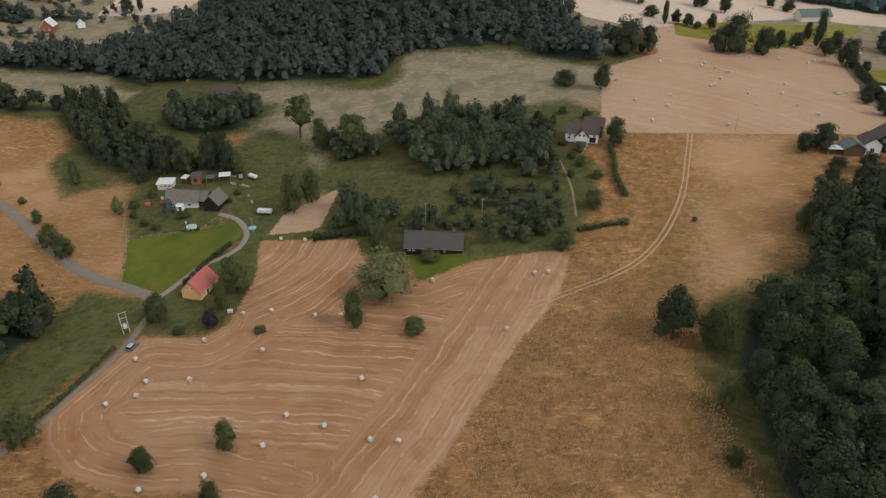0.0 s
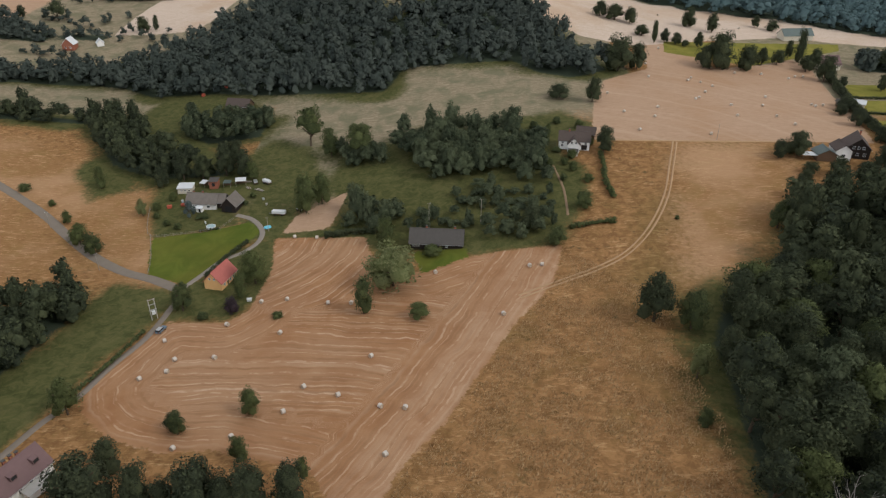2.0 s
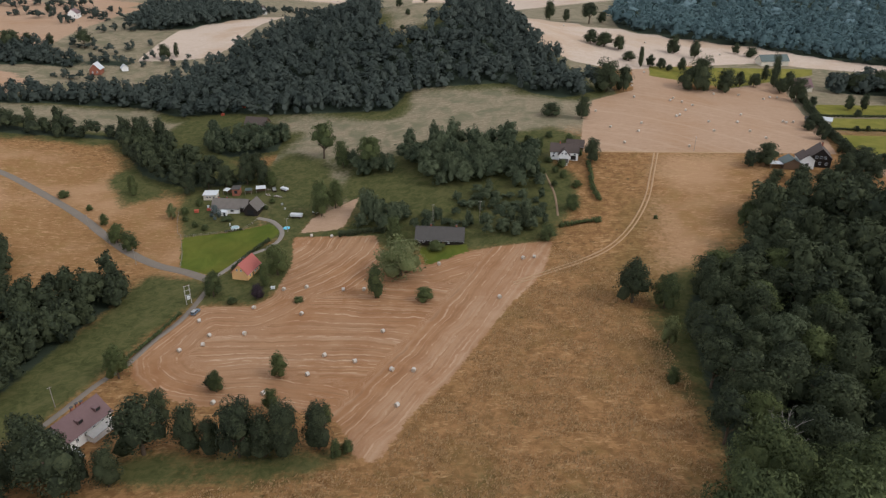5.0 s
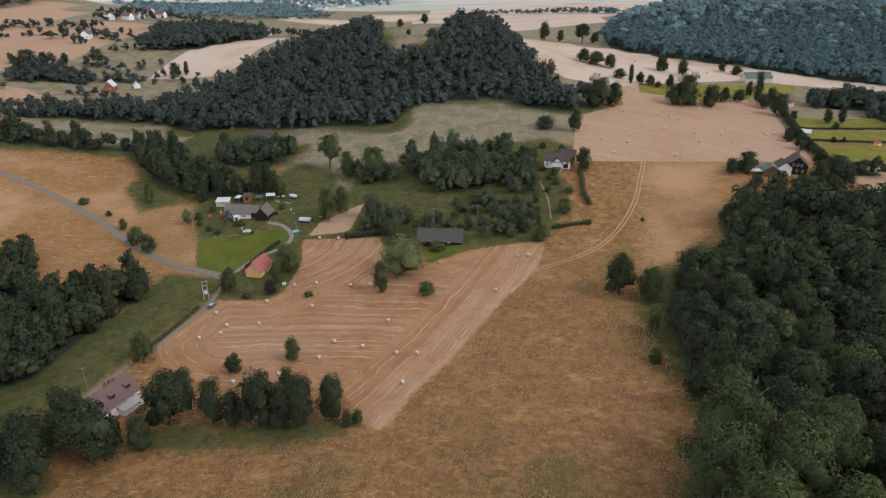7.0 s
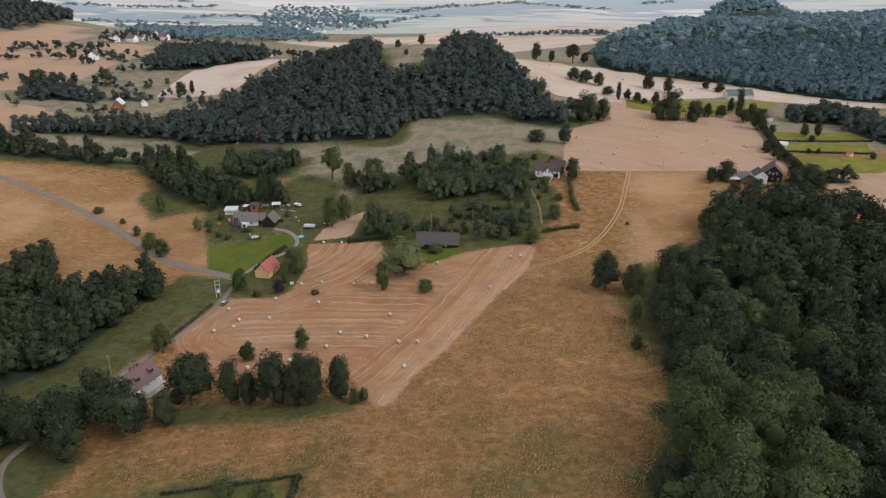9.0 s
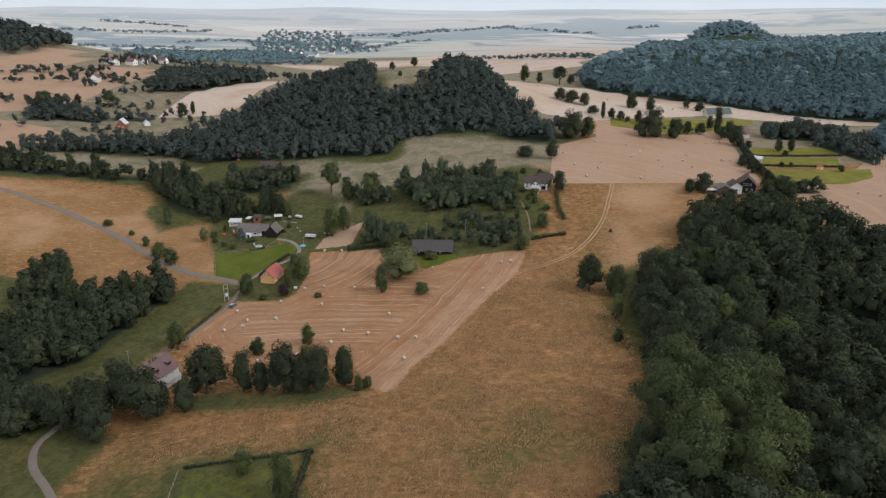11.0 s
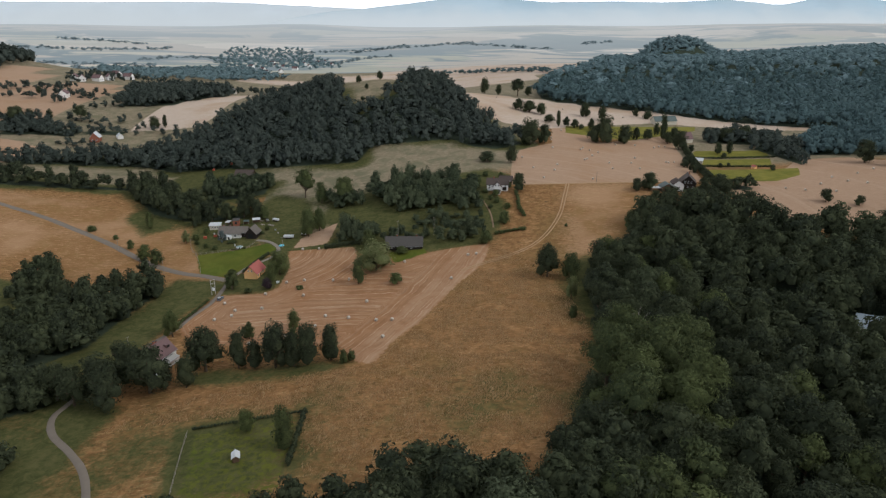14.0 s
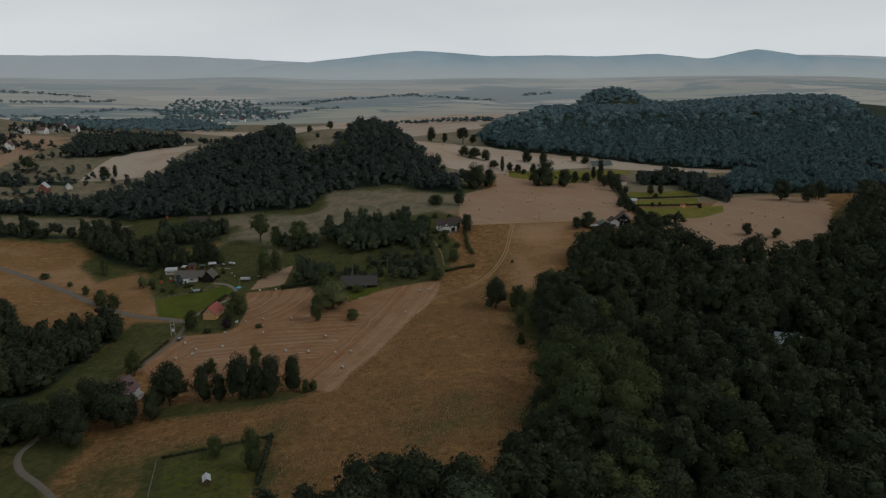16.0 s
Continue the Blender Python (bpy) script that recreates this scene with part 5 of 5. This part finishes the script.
# the open front is a flat black panel standing for the shade inside
house(-95.2, 259.6, -10, 6.6, 8.4, 3.2, 6.8, TIMBER, OLD_SLATE, "black timber barn with a brown-grey roof and an open front", doors=[("s", 0, 3.2, 2.7, RUBBER)], name="barn", category="barn")
hut = thing("workshop", -122.6, 278.6, 4, "pale workshop with a flat white sheet roof", "shed", lift=-0.2)
part("body", box(bmesh.new(), (6.6, 5.4, 2.9), (0, 0, 1.45)), CREAM, hut)
part("roof", box(bmesh.new(), (7.4, 6.2, 0.16), (0, 0, 3.1), tilt=Matrix.Rotation(radians(5), 4, "X")), SHEET, hut)
for dx in (-1.5, 0.2, 1.9):
    window(hut, (dx, -2.73, 1.7), (0.9, 0.9), 0)
brick = thing("brick_shed", -109.8, 281.3, 4, "red brick shed with a dark flat roof", "shed", lift=-0.2)
part("body", box(bmesh.new(), (4.0, 4.4, 3.8), (0, 0, 1.9)), BRICK, brick)
part("roof", box(bmesh.new(), (4.5, 5.0, 0.14), (0, 0, 3.95), tilt=Matrix.Rotation(radians(6), 4, "X")), SLATE, brick)
# no hole: a dark slab on the wall gives the opening's shade
part("opening_panel", box(bmesh.new(), (1.4, 0.06, 1.6), (0, -2.22, 2.2)), GLASS, brick)


def open_shed(x, y, turn, w, l, h, roof_mat, label):
    ob = thing("open_shed", x, y, turn, label, "shed", "farm sheds")
    part("roof", box(bmesh.new(), (w, l, 0.12), (0, 0, h), tilt=Matrix.Rotation(radians(9), 4, "X")), roof_mat, ob)
    for dx in (-w / 2 + 0.2, w / 2 - 0.2):
        for dy in (-l / 2 + 0.2, l / 2 - 0.2):
            part("post", box(bmesh.new(), (0.14, 0.14, h + dy * math.tan(radians(9))), (dx, dy, (h + dy * math.tan(radians(9))) / 2 - 0.03)), POLE_WOOD, ob)
    part("back_wall", box(bmesh.new(), (w - 0.3, 0.1, h * 0.9), (0, l / 2 - 0.35, h * 0.45)), BROWN, ob)
    return ob


open_shed(-97.0, 281.5, 12, 5.0, 3.6, 2.8, SHEET, "open wooden shed with a pale sheet roof")
open_shed(-103.4, 281.0, 2, 3.6, 3.0, 2.4, GREEN_SHEET, "small open shed with a green-grey roof")
open_shed(-115.3, 282.6, -18, 3.0, 3.4, 2.4, SHEET, "small open shed with a white roof")
house(-122.0, 378.0, 80, 8.0, 14.0, 2.6, 6.0, BROWN, BROWN_TILE, "brown wooden cabin with a dark roof in a clearing", [("w", 2, 1.5, 1, 1), ("w", -3, 1.5, 1, 1)], name="cabin", category="cabin")
house(-280.2, 498.5, 8, 8.0, 10.0, 4.4, 8.6, BRICK, SHEET, "brick house with a brick gable and a pale roof", [("s", -1.6, 2.2, 1, 1.3), ("s", 1.6, 2.2, 1, 1.3)])
house(-262.0, 508.0, 30, 5, 6, 2.6, 5.0, WHITE, SHEET, "small white hut near a brick house", name="hut", category="shed")
house(247.6, 474.0, 98, 9.0, 22.0, 3.6, 7.4, CREAM, GREEN_SHEET, "long grey-roofed farm building on the upland field", [("e", -6, 1.8, 1, 1), ("e", 0, 1.8, 1, 1), ("e", 6, 1.8, 1, 1)])
house(240.0, 410.5, 100, 9.0, 13.0, 3.4, 8.2, CREAM, MAUVE_TILE, "cream house with a steep mauve roof among trees", [("e", -3, 1.8, 1, 1.2), ("e", 3, 1.8, 1, 1.2)])
house(219.3, 335.5, 60, 5.0, 8.0, 2.4, 3.8, CREAM, SHEET, "small garden house with a white roof on a plot", name="garden_house", category="shed")
house(211.0, 335.0, 70, 4.0, 5.0, 2.4, 4.0, BROWN, SLATE, "brown garden shed at a plot's edge", name="garden_shed", category="shed")
house(249.5, 309.0, 20, 2.4, 3.0, 1.9, 2.8, YELLOW, RED_TILE, "little wooden hut on a mown plot", name="plot_hut", category="shed", over=0.25)
house(192.0, 98.5, 60, 7.5, 11.0, 4.5, 8.6, CREAM, PALE_BLUE, "house with a pale blue-grey roof hidden in forest", [("w", 2, 2, 1, 1.2), ("w", -2, 2, 1, 1.2)])
house(205.0, 96.5, 60, 5.0, 5.0, 2.8, 5.0, CREAM, SHEET, "small pale hut hidden in forest", name="hut", category="shed")
house(-57.0, 26.0, 12, 1.9, 3.0, 1.8, 2.5, BROWN, SHEET, "garden hut with a white sheet roof on a lawn", over=0.25, name="garden_hut", category="shed")
VILLAGE = [(-428, 839, 20), (-413, 853, 70), (-384, 681, 10), (-310, 716, 40), (-218, 796, 15), (-226, 806, 80), (-407, 879, 35), (-419, 939, 60), (-440, 844, 10), (-393, 913, 75), (-384, 1521, 0), (-336, 1445, 40), (-279, 1406, 70), (-252, 1450, 20), (-264, 1592, 50), (-255, 1734, 10), (-194, 1736, 80), (-153, 1652, 30), (-315, 1733, 60), (-249, 1857, 5), (-300, 1500, 45), (-230, 1530, 75), (-205, 1610, 15), (-290, 1640, 65), (-225, 1680, 25), (-345, 1600, 55), (-179, 1784, 30), (-299, 1801, 15)]
first = house(*VILLAGE[0], 9, 13, 5, 9, WHITE, MAUVE_TILE, "white village house with a dull red roof, far off", [("s", -2, 2.5, 1.2, 1.4), ("s", 2, 2.5, 1.2, 1.4), ("e", -3, 2.5, 1.2, 1.4), ("e", 3, 2.5, 1.2, 1.4)], group="village houses")
for x, y, turn in VILLAGE[1:]:
    copy_thing(first, pose(x, y, float(height(x, y)) - 0.25, 0, 0, turn))

# ---- bales ----
def bale_mesh():
    bm = bmesh.new()
    rod(bm, (-0.6, 0, 0), (0.6, 0, 0), 0.70, sides=20)
    caps = [f for f in bm.faces if len(f.verts) > 4]
    ends = [e for f in caps for e in f.edges]
    bmesh.ops.bevel(bm, geom=ends, offset=0.09, segments=2, affect="EDGES")
    rng = np.random.default_rng(5)
    for v in bm.verts:
        v.co *= 1 + 0.02 * rng.standard_normal()
        v.co.z = max(v.co.z, -0.66)
    for f in bm.faces:
        f.smooth = len(f.verts) == 4
    return bm


base_bale = thing("hay_bale", -91.6, 163.2, 30, "round straw bale in pale net wrap lying on stubble", "hay bale", "bales on the stubble field", 0.64)
body = part("straw_roll", bale_mesh(), STRAW, base_bale)
bm = bmesh.new()
rod(bm, (-0.48, 0, 0.005), (0.48, 0, 0.005), 0.715, sides=20)
bmesh.ops.delete(bm, geom=[f for f in bm.faces if len(f.verts) > 4], context="FACES_ONLY")
part("net_wrap", bm, NET, base_bale, "pale net wrap round the bale")
BALES = [(-91.8, 143.1), (-84.6, 146.3), (-84.4, 152.4), (-71.7, 152.5), (-73.2, 171.2), (-53.7, 164.7), (-64.7, 184.5), (-55.6, 185.2), (-40.4, 181.3), (-32.1, 180.2), (-22.1, 149.1), (-40.4, 135.6),
         (-29.7, 130.9), (-44, 124.7), (-17.2, 125.1), (-10.3, 124), (-14.3, 106), (19.9, 168.2), (-2.9, 196.1), (31.4, 195.9), (35.9, 196.1), (-61.5, 230), (-70.1, 111.8), (-55.8, 115.4), (-51.9, 227.9)]
UPPER_BALES = [(94.2, 295.8), (126.5, 289.7), (167.7, 314), (150.2, 329.2), (147.6, 313.2), (110.2, 323.5), (105.2, 310.9), (118.2, 374.1), (143.2, 375.2), (139.9, 369.9), (146.4, 367.4), (151.2, 361.2), (143.5, 350),
               (136.6, 339.6), (134, 337.3), (167.1, 330.4), (175.3, 346.3), (210.7, 389.1), (204.8, 384.6), (216.1, 389.9), (195.5, 335), (196.5, 332.9), (201.1, 334.5), (88.3, 344.3), (91.4, 317.8), (172, 302.7),
               (174.6, 390.3), (191.1, 391), (139.9, 433.5), (122.7, 399.5), (125, 407.5)]
OUTER_BALES = [(264.7, 254.7), (280.8, 268), (248.9, 245.1), (283.6, 256), (302, 273.5), (320.2, 283.6), (239.8, 251.4), (292.1, 249.2), (264.6, 238.2), (128.6, 552.6), (145.7, 541.4), (161.9, 518.2), (185.3, 516.2),
               (201.7, 500.7), (214.5, 492.3), (101.9, 559.2)]
bale_rng = np.random.default_rng(8)
for group, places in (("bales on the stubble field", BALES), ("bales on the upper field", UPPER_BALES), ("bales on outer fields", OUTER_BALES)):
    for x, y in places:
        copy_thing(base_bale, pose(x, y, float(height(x, y)) + 0.64, 0, 0, bale_rng.uniform(0, 180)))["group"] = group

# ---- car ----
car = thing("parked_car", -95.2, 169.6, -14, "blue-grey estate car parked on the edge of the lane", "car", lift=0.1)
body = part("body", box(bmesh.new(), (1.78, 4.4, 0.62), (0, 0, 0.62), bevel=0.14), CAR_PAINT, car)
part("cabin", prism(bmesh.new(), [(-2.1, 0.9), (1.0, 0.9), (0.35, 1.46), (-1.85, 1.46)], -0.76, 0.76), GLASS, car, "dark car windows").rotation_euler = (0, 0, radians(90))
part("roof_panel", box(bmesh.new(), (1.46, 2.1, 0.06), (0, -0.75, 1.48), bevel=0.02), STEEL, car, "light car roof")
for dx in (-0.82, 0.82):
    for dy in (-1.38, 1.38):
        bm = rod(bmesh.new(), (dx - 0.1, dy, 0.31), (dx + 0.1, dy, 0.31), 0.31, sides=14)
        wheel = part("wheel", bm, RUBBER, car)
        part("rim", rod(bmesh.new(), (dx - 0.11, dy, 0.31), (dx + 0.11, dy, 0.31), 0.18, sides=10), STEEL, wheel)
    part("headlight", box(bmesh.new(), (0.36, 0.06, 0.16), (dx * 0.75, 2.19, 0.72)), SHEET, car)
    part("tail_light", box(bmesh.new(), (0.2, 0.06, 0.3), (dx * 0.9, -2.19, 0.78)), RED_PAINT, car)

# ---- masts, poles and fences ----
mast = thing("transformer_mast", -100.2, 177.2, 35, "twin-pole transformer mast with a grey transformer box", "power mast", lift=-0.3)
for dx in (-0.95, 0.95):
    part("pole", rod(bmesh.new(), (dx, 0, 0), (dx, 0, 8.6), 0.17, 0.12), CONCRETE, mast)
for z in (8.3, 6.4, 4.3):
    part("crossbar", box(bmesh.new(), (2.5, 0.16, 0.18), (0, 0, z)), STEEL, mast)
part("transformer_box", box(bmesh.new(), (1.15, 0.8, 1.3), (0, -0.3, 3.3), bevel=0.06), SHEET, mast, "pale grey transformer box")
for dx in (-0.8, 0, 0.8):
    part("insulator", rod(bmesh.new(), (dx, 0, 8.4), (dx, 0, 8.8), 0.09, 0.05), BRICK, mast)


def pole(x, y, tall, label="weathered wooden utility pole in grass"):
    ob = thing("utility_pole", x, y, tree_rng.uniform(0, 90), label, "utility pole", "utility poles", -0.3)
    part("shaft", rod(bmesh.new(), (0, 0, 0), (0, 0, tall), 0.14, 0.09), POLE_WOOD, ob)
    part("crossbar", box(bmesh.new(), (1.3, 0.1, 0.1), (0, 0, tall - 0.4)), POLE_WOOD, ob)
    for dx in (-0.55, 0.55):
        part("insulator", rod(bmesh.new(), (dx, 0, tall - 0.36), (dx, 0, tall - 0.16), 0.05), SHEET, ob)


for x, y, h in [(-171.5, 245.6, 8.0), (-119.1, 113.4, 8.0), (127.3, 284.2, 8.0), (15, 228, 11), (-5.9, 227.2, 12), (-135.4, 211.9, 8), (-74, 237, 7)]:
    pole(x, y, h)


def fence(name, line, every, label):
    pts = curve_points(line, every)
    ob = thing(name, *pts[0], 0, label, "fence")
    z0 = float(height(*pts[0]))
    for (x, y), (u, v) in zip(pts[:-1], pts[1:]):
        a, b = (x - pts[0][0], y - pts[0][1], float(height(x, y)) - z0), (u - pts[0][0], v - pts[0][1], float(height(u, v)) - z0)
        part("post", box(bmesh.new(), (0.12, 0.12, 1.5), (a[0], a[1], a[2] + 0.6)), POLE_WOOD, ob)
        for h in (0.5, 1.1):
            part("rail", rod(bmesh.new(), (a[0], a[1], a[2] + h), (b[0], b[1], b[2] + h), 0.045, sides=5), POLE_WOOD, ob)


fence("garden_fence", [(-134, 262), (-130, 248), (-124.5, 237.6), (-112, 238.6), (-101, 239.8)], 3.0, "low wooden post-and-rail fence round the farm garden")
fence("garden_fence", [(-96, 241), (-92, 249.5)], 3.0, "low wooden post-and-rail fence beside a lawn")
fence("pasture_fence", [(-124.5, 237), (-118, 220), (-114.5, 207.5)], 3.5, "wooden post fence between lawn and dry meadow")
fence("plot_fence", [(-71.5, 8), (-74, 26), (-76.3, 44.6)], 3.5, "pale wooden fence round a mown plot")


# ---- hedges ----
def hedge(line, wide, tall, leaf, label):
    pts = curve_points(line, 1.0)
    rng = np.random.default_rng(len(pts))
    v0, f0, n0 = crown_arrays(1200 + len(pts), "bush", 6, 90, 0.17)
    vs, fs, ns, tone, base = [], [], [], [], 0
    for x, y in pts:
        z, w, h, ang = float(height(x, y)), wide * rng.uniform(0.9, 1.15), tall * rng.uniform(0.92, 1.1), rng.uniform(0, 6.28)
        c, q = math.cos(ang) * w, math.sin(ang) * w
        vs.append(np.stack([x + v0[:, 0] * c - v0[:, 1] * q, y + v0[:, 0] * q + v0[:, 1] * c, z - 0.1 + v0[:, 2] * h], 1))
        fs.append(f0 + base), tone.append(np.full(len(v0), rng.random() * 0.4))
        out = np.stack([n0[:, 0] * c - n0[:, 1] * q, n0[:, 0] * q + n0[:, 1] * c, n0[:, 2] * w * w / h], 1)
        ns.append(out / (np.linalg.norm(out, axis=1)[:, None] + 1e-6))
        base += len(v0)
    me = triangle_mesh("hedge", np.concatenate(vs), np.concatenate(fs), LEAF[leaf], np.concatenate(tone), np.concatenate(ns))
    tagged(new("hedge", me), label, "hedge", "hedges")


hedge([(-90.5, 204), (-88.5, 212), (-85, 221), (-81, 228.5)], 1.35, 2.3, "dark", "clipped dark green hedge along the drive")
hedge([(-104.5, 240.3), (-97, 241.5)], 0.9, 1.4, "dark", "low dark hedge in front of a garden pool")
hedge([(70, 238), (69, 250), (70.5, 262), (71, 273)], 1.7, 3.2, "mid", "tall unclipped hedge beside an ochre meadow")
hedge([(-75, 46.2), (-57, 48), (-40, 49.6)], 0.9, 1.3, "dark", "low dark hedge along a mown garden lot")
hedge([(-39.5, 49), (-40, 36), (-41, 20)], 1.4, 2.4, "dark", "tall dark hedge beside a mown garden lot")
hedge([(50, 219), (58, 220), (67, 221)], 1.6, 2.6, "mid", "low scrubby hedge across the meadow")
hedge([(-101, 169), (-103.5, 157), (-106, 147), (-110, 134)], 1.2, 1.8, "mid", "scrubby growth along the lane")
hedge([(201, 265), (206, 290), (209, 310), (216, 335), (221, 352), (230, 385)], 3.0, 5.0, "dark", "overgrown hedge at the edge of the bale field")
hedge([(213, 323), (240, 318), (266, 312)], 1.2, 1.8, "dark", "low hedge between mown plots")
hedge([(222, 350), (255, 349), (286, 347)], 1.3, 2.0, "dark", "low hedge between mown plots")
hedge([(-48, 228), (-38, 229), (-28, 228)], 2.0, 3.0, "dark", "dark scrub at the end of the stubble field")

# ---- yard things ----
pool = thing("garden_pool", -100.6, 243.6, 0, "round white-rimmed garden pool on a lawn", "pool")
bm = rod(bmesh.new(), (0, 0, -0.2), (0, 0, 0.75), 2.0, sides=28)
part("wall", bm, SHEET, pool)
part("water", rod(bmesh.new(), (0, 0, 0.7), (0, 0, 0.78), 1.75, sides=28), WATER, pool, "pale blue-grey pool water")
cover = thing("covered_heap", -75.1, 240.2, 20, "blue tarpaulin over a rounded heap on grass", "tarpaulin")
bm = bmesh.new()
bmesh.ops.create_icosphere(bm, subdivisions=3, radius=1.0)
for v in bm.verts:
    v.co = Vector((v.co.x * 1.7, v.co.y * 1.3, max(v.co.z, -0.05) * 0.9)) * (1 + 0.12 * noise.noise(v.co * 1.7))
part("sheet", bm, TARP_BLUE, cover)


def trailer(x, y, turn, l, w, h, mat, label, group=""):
    ob = thing("trailer", x, y, turn, label, "trailer", group)
    part("bed", box(bmesh.new(), (w, l, 0.2), (0, 0, 0.75)), BROWN, ob)
    part("load", box(bmesh.new(), (w * 0.94, l * 0.96, h), (0, 0, 0.85 + h / 2), bevel=0.08), mat, ob)
    part("drawbar", rod(bmesh.new(), (0, l / 2, 0.7), (0, l / 2 + 1.3, 0.5), 0.05), STEEL, ob)
    for dx in (-w / 2, w / 2):
        for dy in (-l * 0.25, l * 0.25):
            part("wheel", rod(bmesh.new(), (dx - 0.1, dy, 0.4), (dx + 0.1, dy, 0.4), 0.4, sides=12), RUBBER, ob)
    return ob


trailer(-72.2, 250.2, 84, 6.2, 2.3, 1.3, SHEET, "long farm trailer with a pale sheet-covered load on grass")
trailer(-63.2, 252.0, 60, 3.2, 1.7, 0.9, SHEET, "small covered trailer at the edge of a plot")
trailer(-84.3, 280.5, 55, 4.5, 2.0, 1.1, SHEET, "flat farm trailer with a white cover on grass")
trailer(-90.0, 281.5, 20, 3.6, 1.8, 0.7, STEEL, "rusty grey farm trailer beside sheds")


def timber_pile(x, y, turn, count, length, label):
    ob = thing("timber_pile", x, y, turn, label, "timber pile", "timber piles")
    rng = np.random.default_rng(count)
    for k in range(count):
        row, col = divmod(k, 5)
        part("plank", box(bmesh.new(), (0.28, length * rng.uniform(0.8, 1.0), 0.12), (col * 0.32 - 0.6, rng.uniform(-0.3, 0.3), 0.08 + row * 0.14), rng.uniform(-5, 5)), (POLE_WOOD, CONCRETE, BROWN)[k % 3], ob)


timber_pile(-86.5, 274.5, 60, 14, 4.5, "heap of weathered planks lying on grass")
timber_pile(-92.5, 277.5, 40, 12, 3.0, "heap of boards beside the farm sheds")
timber_pile(-94.2, 284.0, 80, 10, 3.0, "stack of pale boards behind the farm")


def crate(x, y, turn, size, mat, label, name="crate"):
    ob = thing(name, x, y, turn, label, name.replace("_", " "), "yard clutter")
    part("body", box(bmesh.new(), size, (0, 0, size[2] / 2 - 0.03), bevel=0.05), mat, ob)
    part("lid", box(bmesh.new(), (size[0] + 0.12, size[1] + 0.12, 0.07), (0, 0, size[2] + 0.03), bevel=0.02), mat, ob)


crate(-125.4, 263.0, 8, (2.0, 1.4, 1.2), RED_PAINT, "rust-red storage box on the lawn", "storage_box")
crate(-119.5, 264.5, 4, (2.0, 1.3, 1.0), RED_PAINT, "rust-red storage box beside the farmhouse", "storage_box")
crate(-121.0, 268.0, 20, (1.0, 0.8, 1.0), SHEET, "white garden box in the farm garden", "garden_box")
crate(-104.0, 247.0, 0, (0.5, 0.5, 1.1), SHEET, "small white beehive box on a lawn", "beehive")
crate(-82.5, 265.0, 30, (0.9, 0.9, 0.9), STEEL, "grey water tank on grass", "water_tank")
crate(-80.0, 260.0, 70, (0.7, 0.7, 0.8), CONCRETE, "pale box on grass", "garden_box")
crate(-69.5, 186.5, 10, (1.6, 1.2, 0.8), SHEET, "white-covered garden box under trees", "garden_box")
for x, y in [(-147, 411), (-140, 413), (-152, 403)]:
    crate(x, y, x * 3, (2.2, 1.6, 1.4), (PALE_BLUE, SHEET, RED_PAINT)[int(-x) % 3], "small coloured garden hut near the cabin", "garden_hut")


# ---- tall grass of the rough meadow ----
MEADOW = [(45, 206), (60, 190), (75, 168), (70, 150), (74, 118), (66, 76), (54, 48), (42, 26), (0, 8), (-36, 12), (-42, 50), (-80, 52), (-105, 50), (-100, 62), (-60, 75), (-28, 80), (-17, 80), (-9, 101), (3, 119), (12, 139), (24, 162), (38, 184)]


def grass_tufts(name, outline, gap, seed, label):
    rng = np.random.default_rng(seed)
    p = scatter(outline, gap, seed)
    p = np.repeat(p, 3, 0) + rng.uniform(-0.25, 0.25, (len(p) * 3, 2))
    thick = np.array([noise.noise((x * 0.11, y * 0.11, 2)) for x, y in p])
    p = p[thick > rng.uniform(-0.45, 0.35, len(p))]
    z = height(p[:, 0], p[:, 1])
    ang, tall, wide = rng.uniform(0, 6.28, len(p)), rng.uniform(0.2, 0.6, len(p)), rng.uniform(0.15, 0.35, len(p))
    lean = rng.normal(0.5, 0.4, (len(p), 2)) * tall[:, None]
    side = np.stack([np.cos(ang), np.sin(ang)], 1) * wide[:, None]
    a, b, c = np.c_[p - side, z - 0.03], np.c_[p + side, z - 0.03], np.c_[p + lean, z + tall]
    v = np.stack([a, b, c], 1).reshape(-1, 3)
    me = triangle_mesh(name, v, np.arange(len(v)).reshape(-1, 3), GRASS_BLADE, np.repeat(rng.random(len(p)), 3))
    tagged(new(name, me), label, "grass", kind="stuff")


grass_tufts("tall_grass", MEADOW, 0.85, 91, "tall dry straw-coloured meadow grass in tussocks")
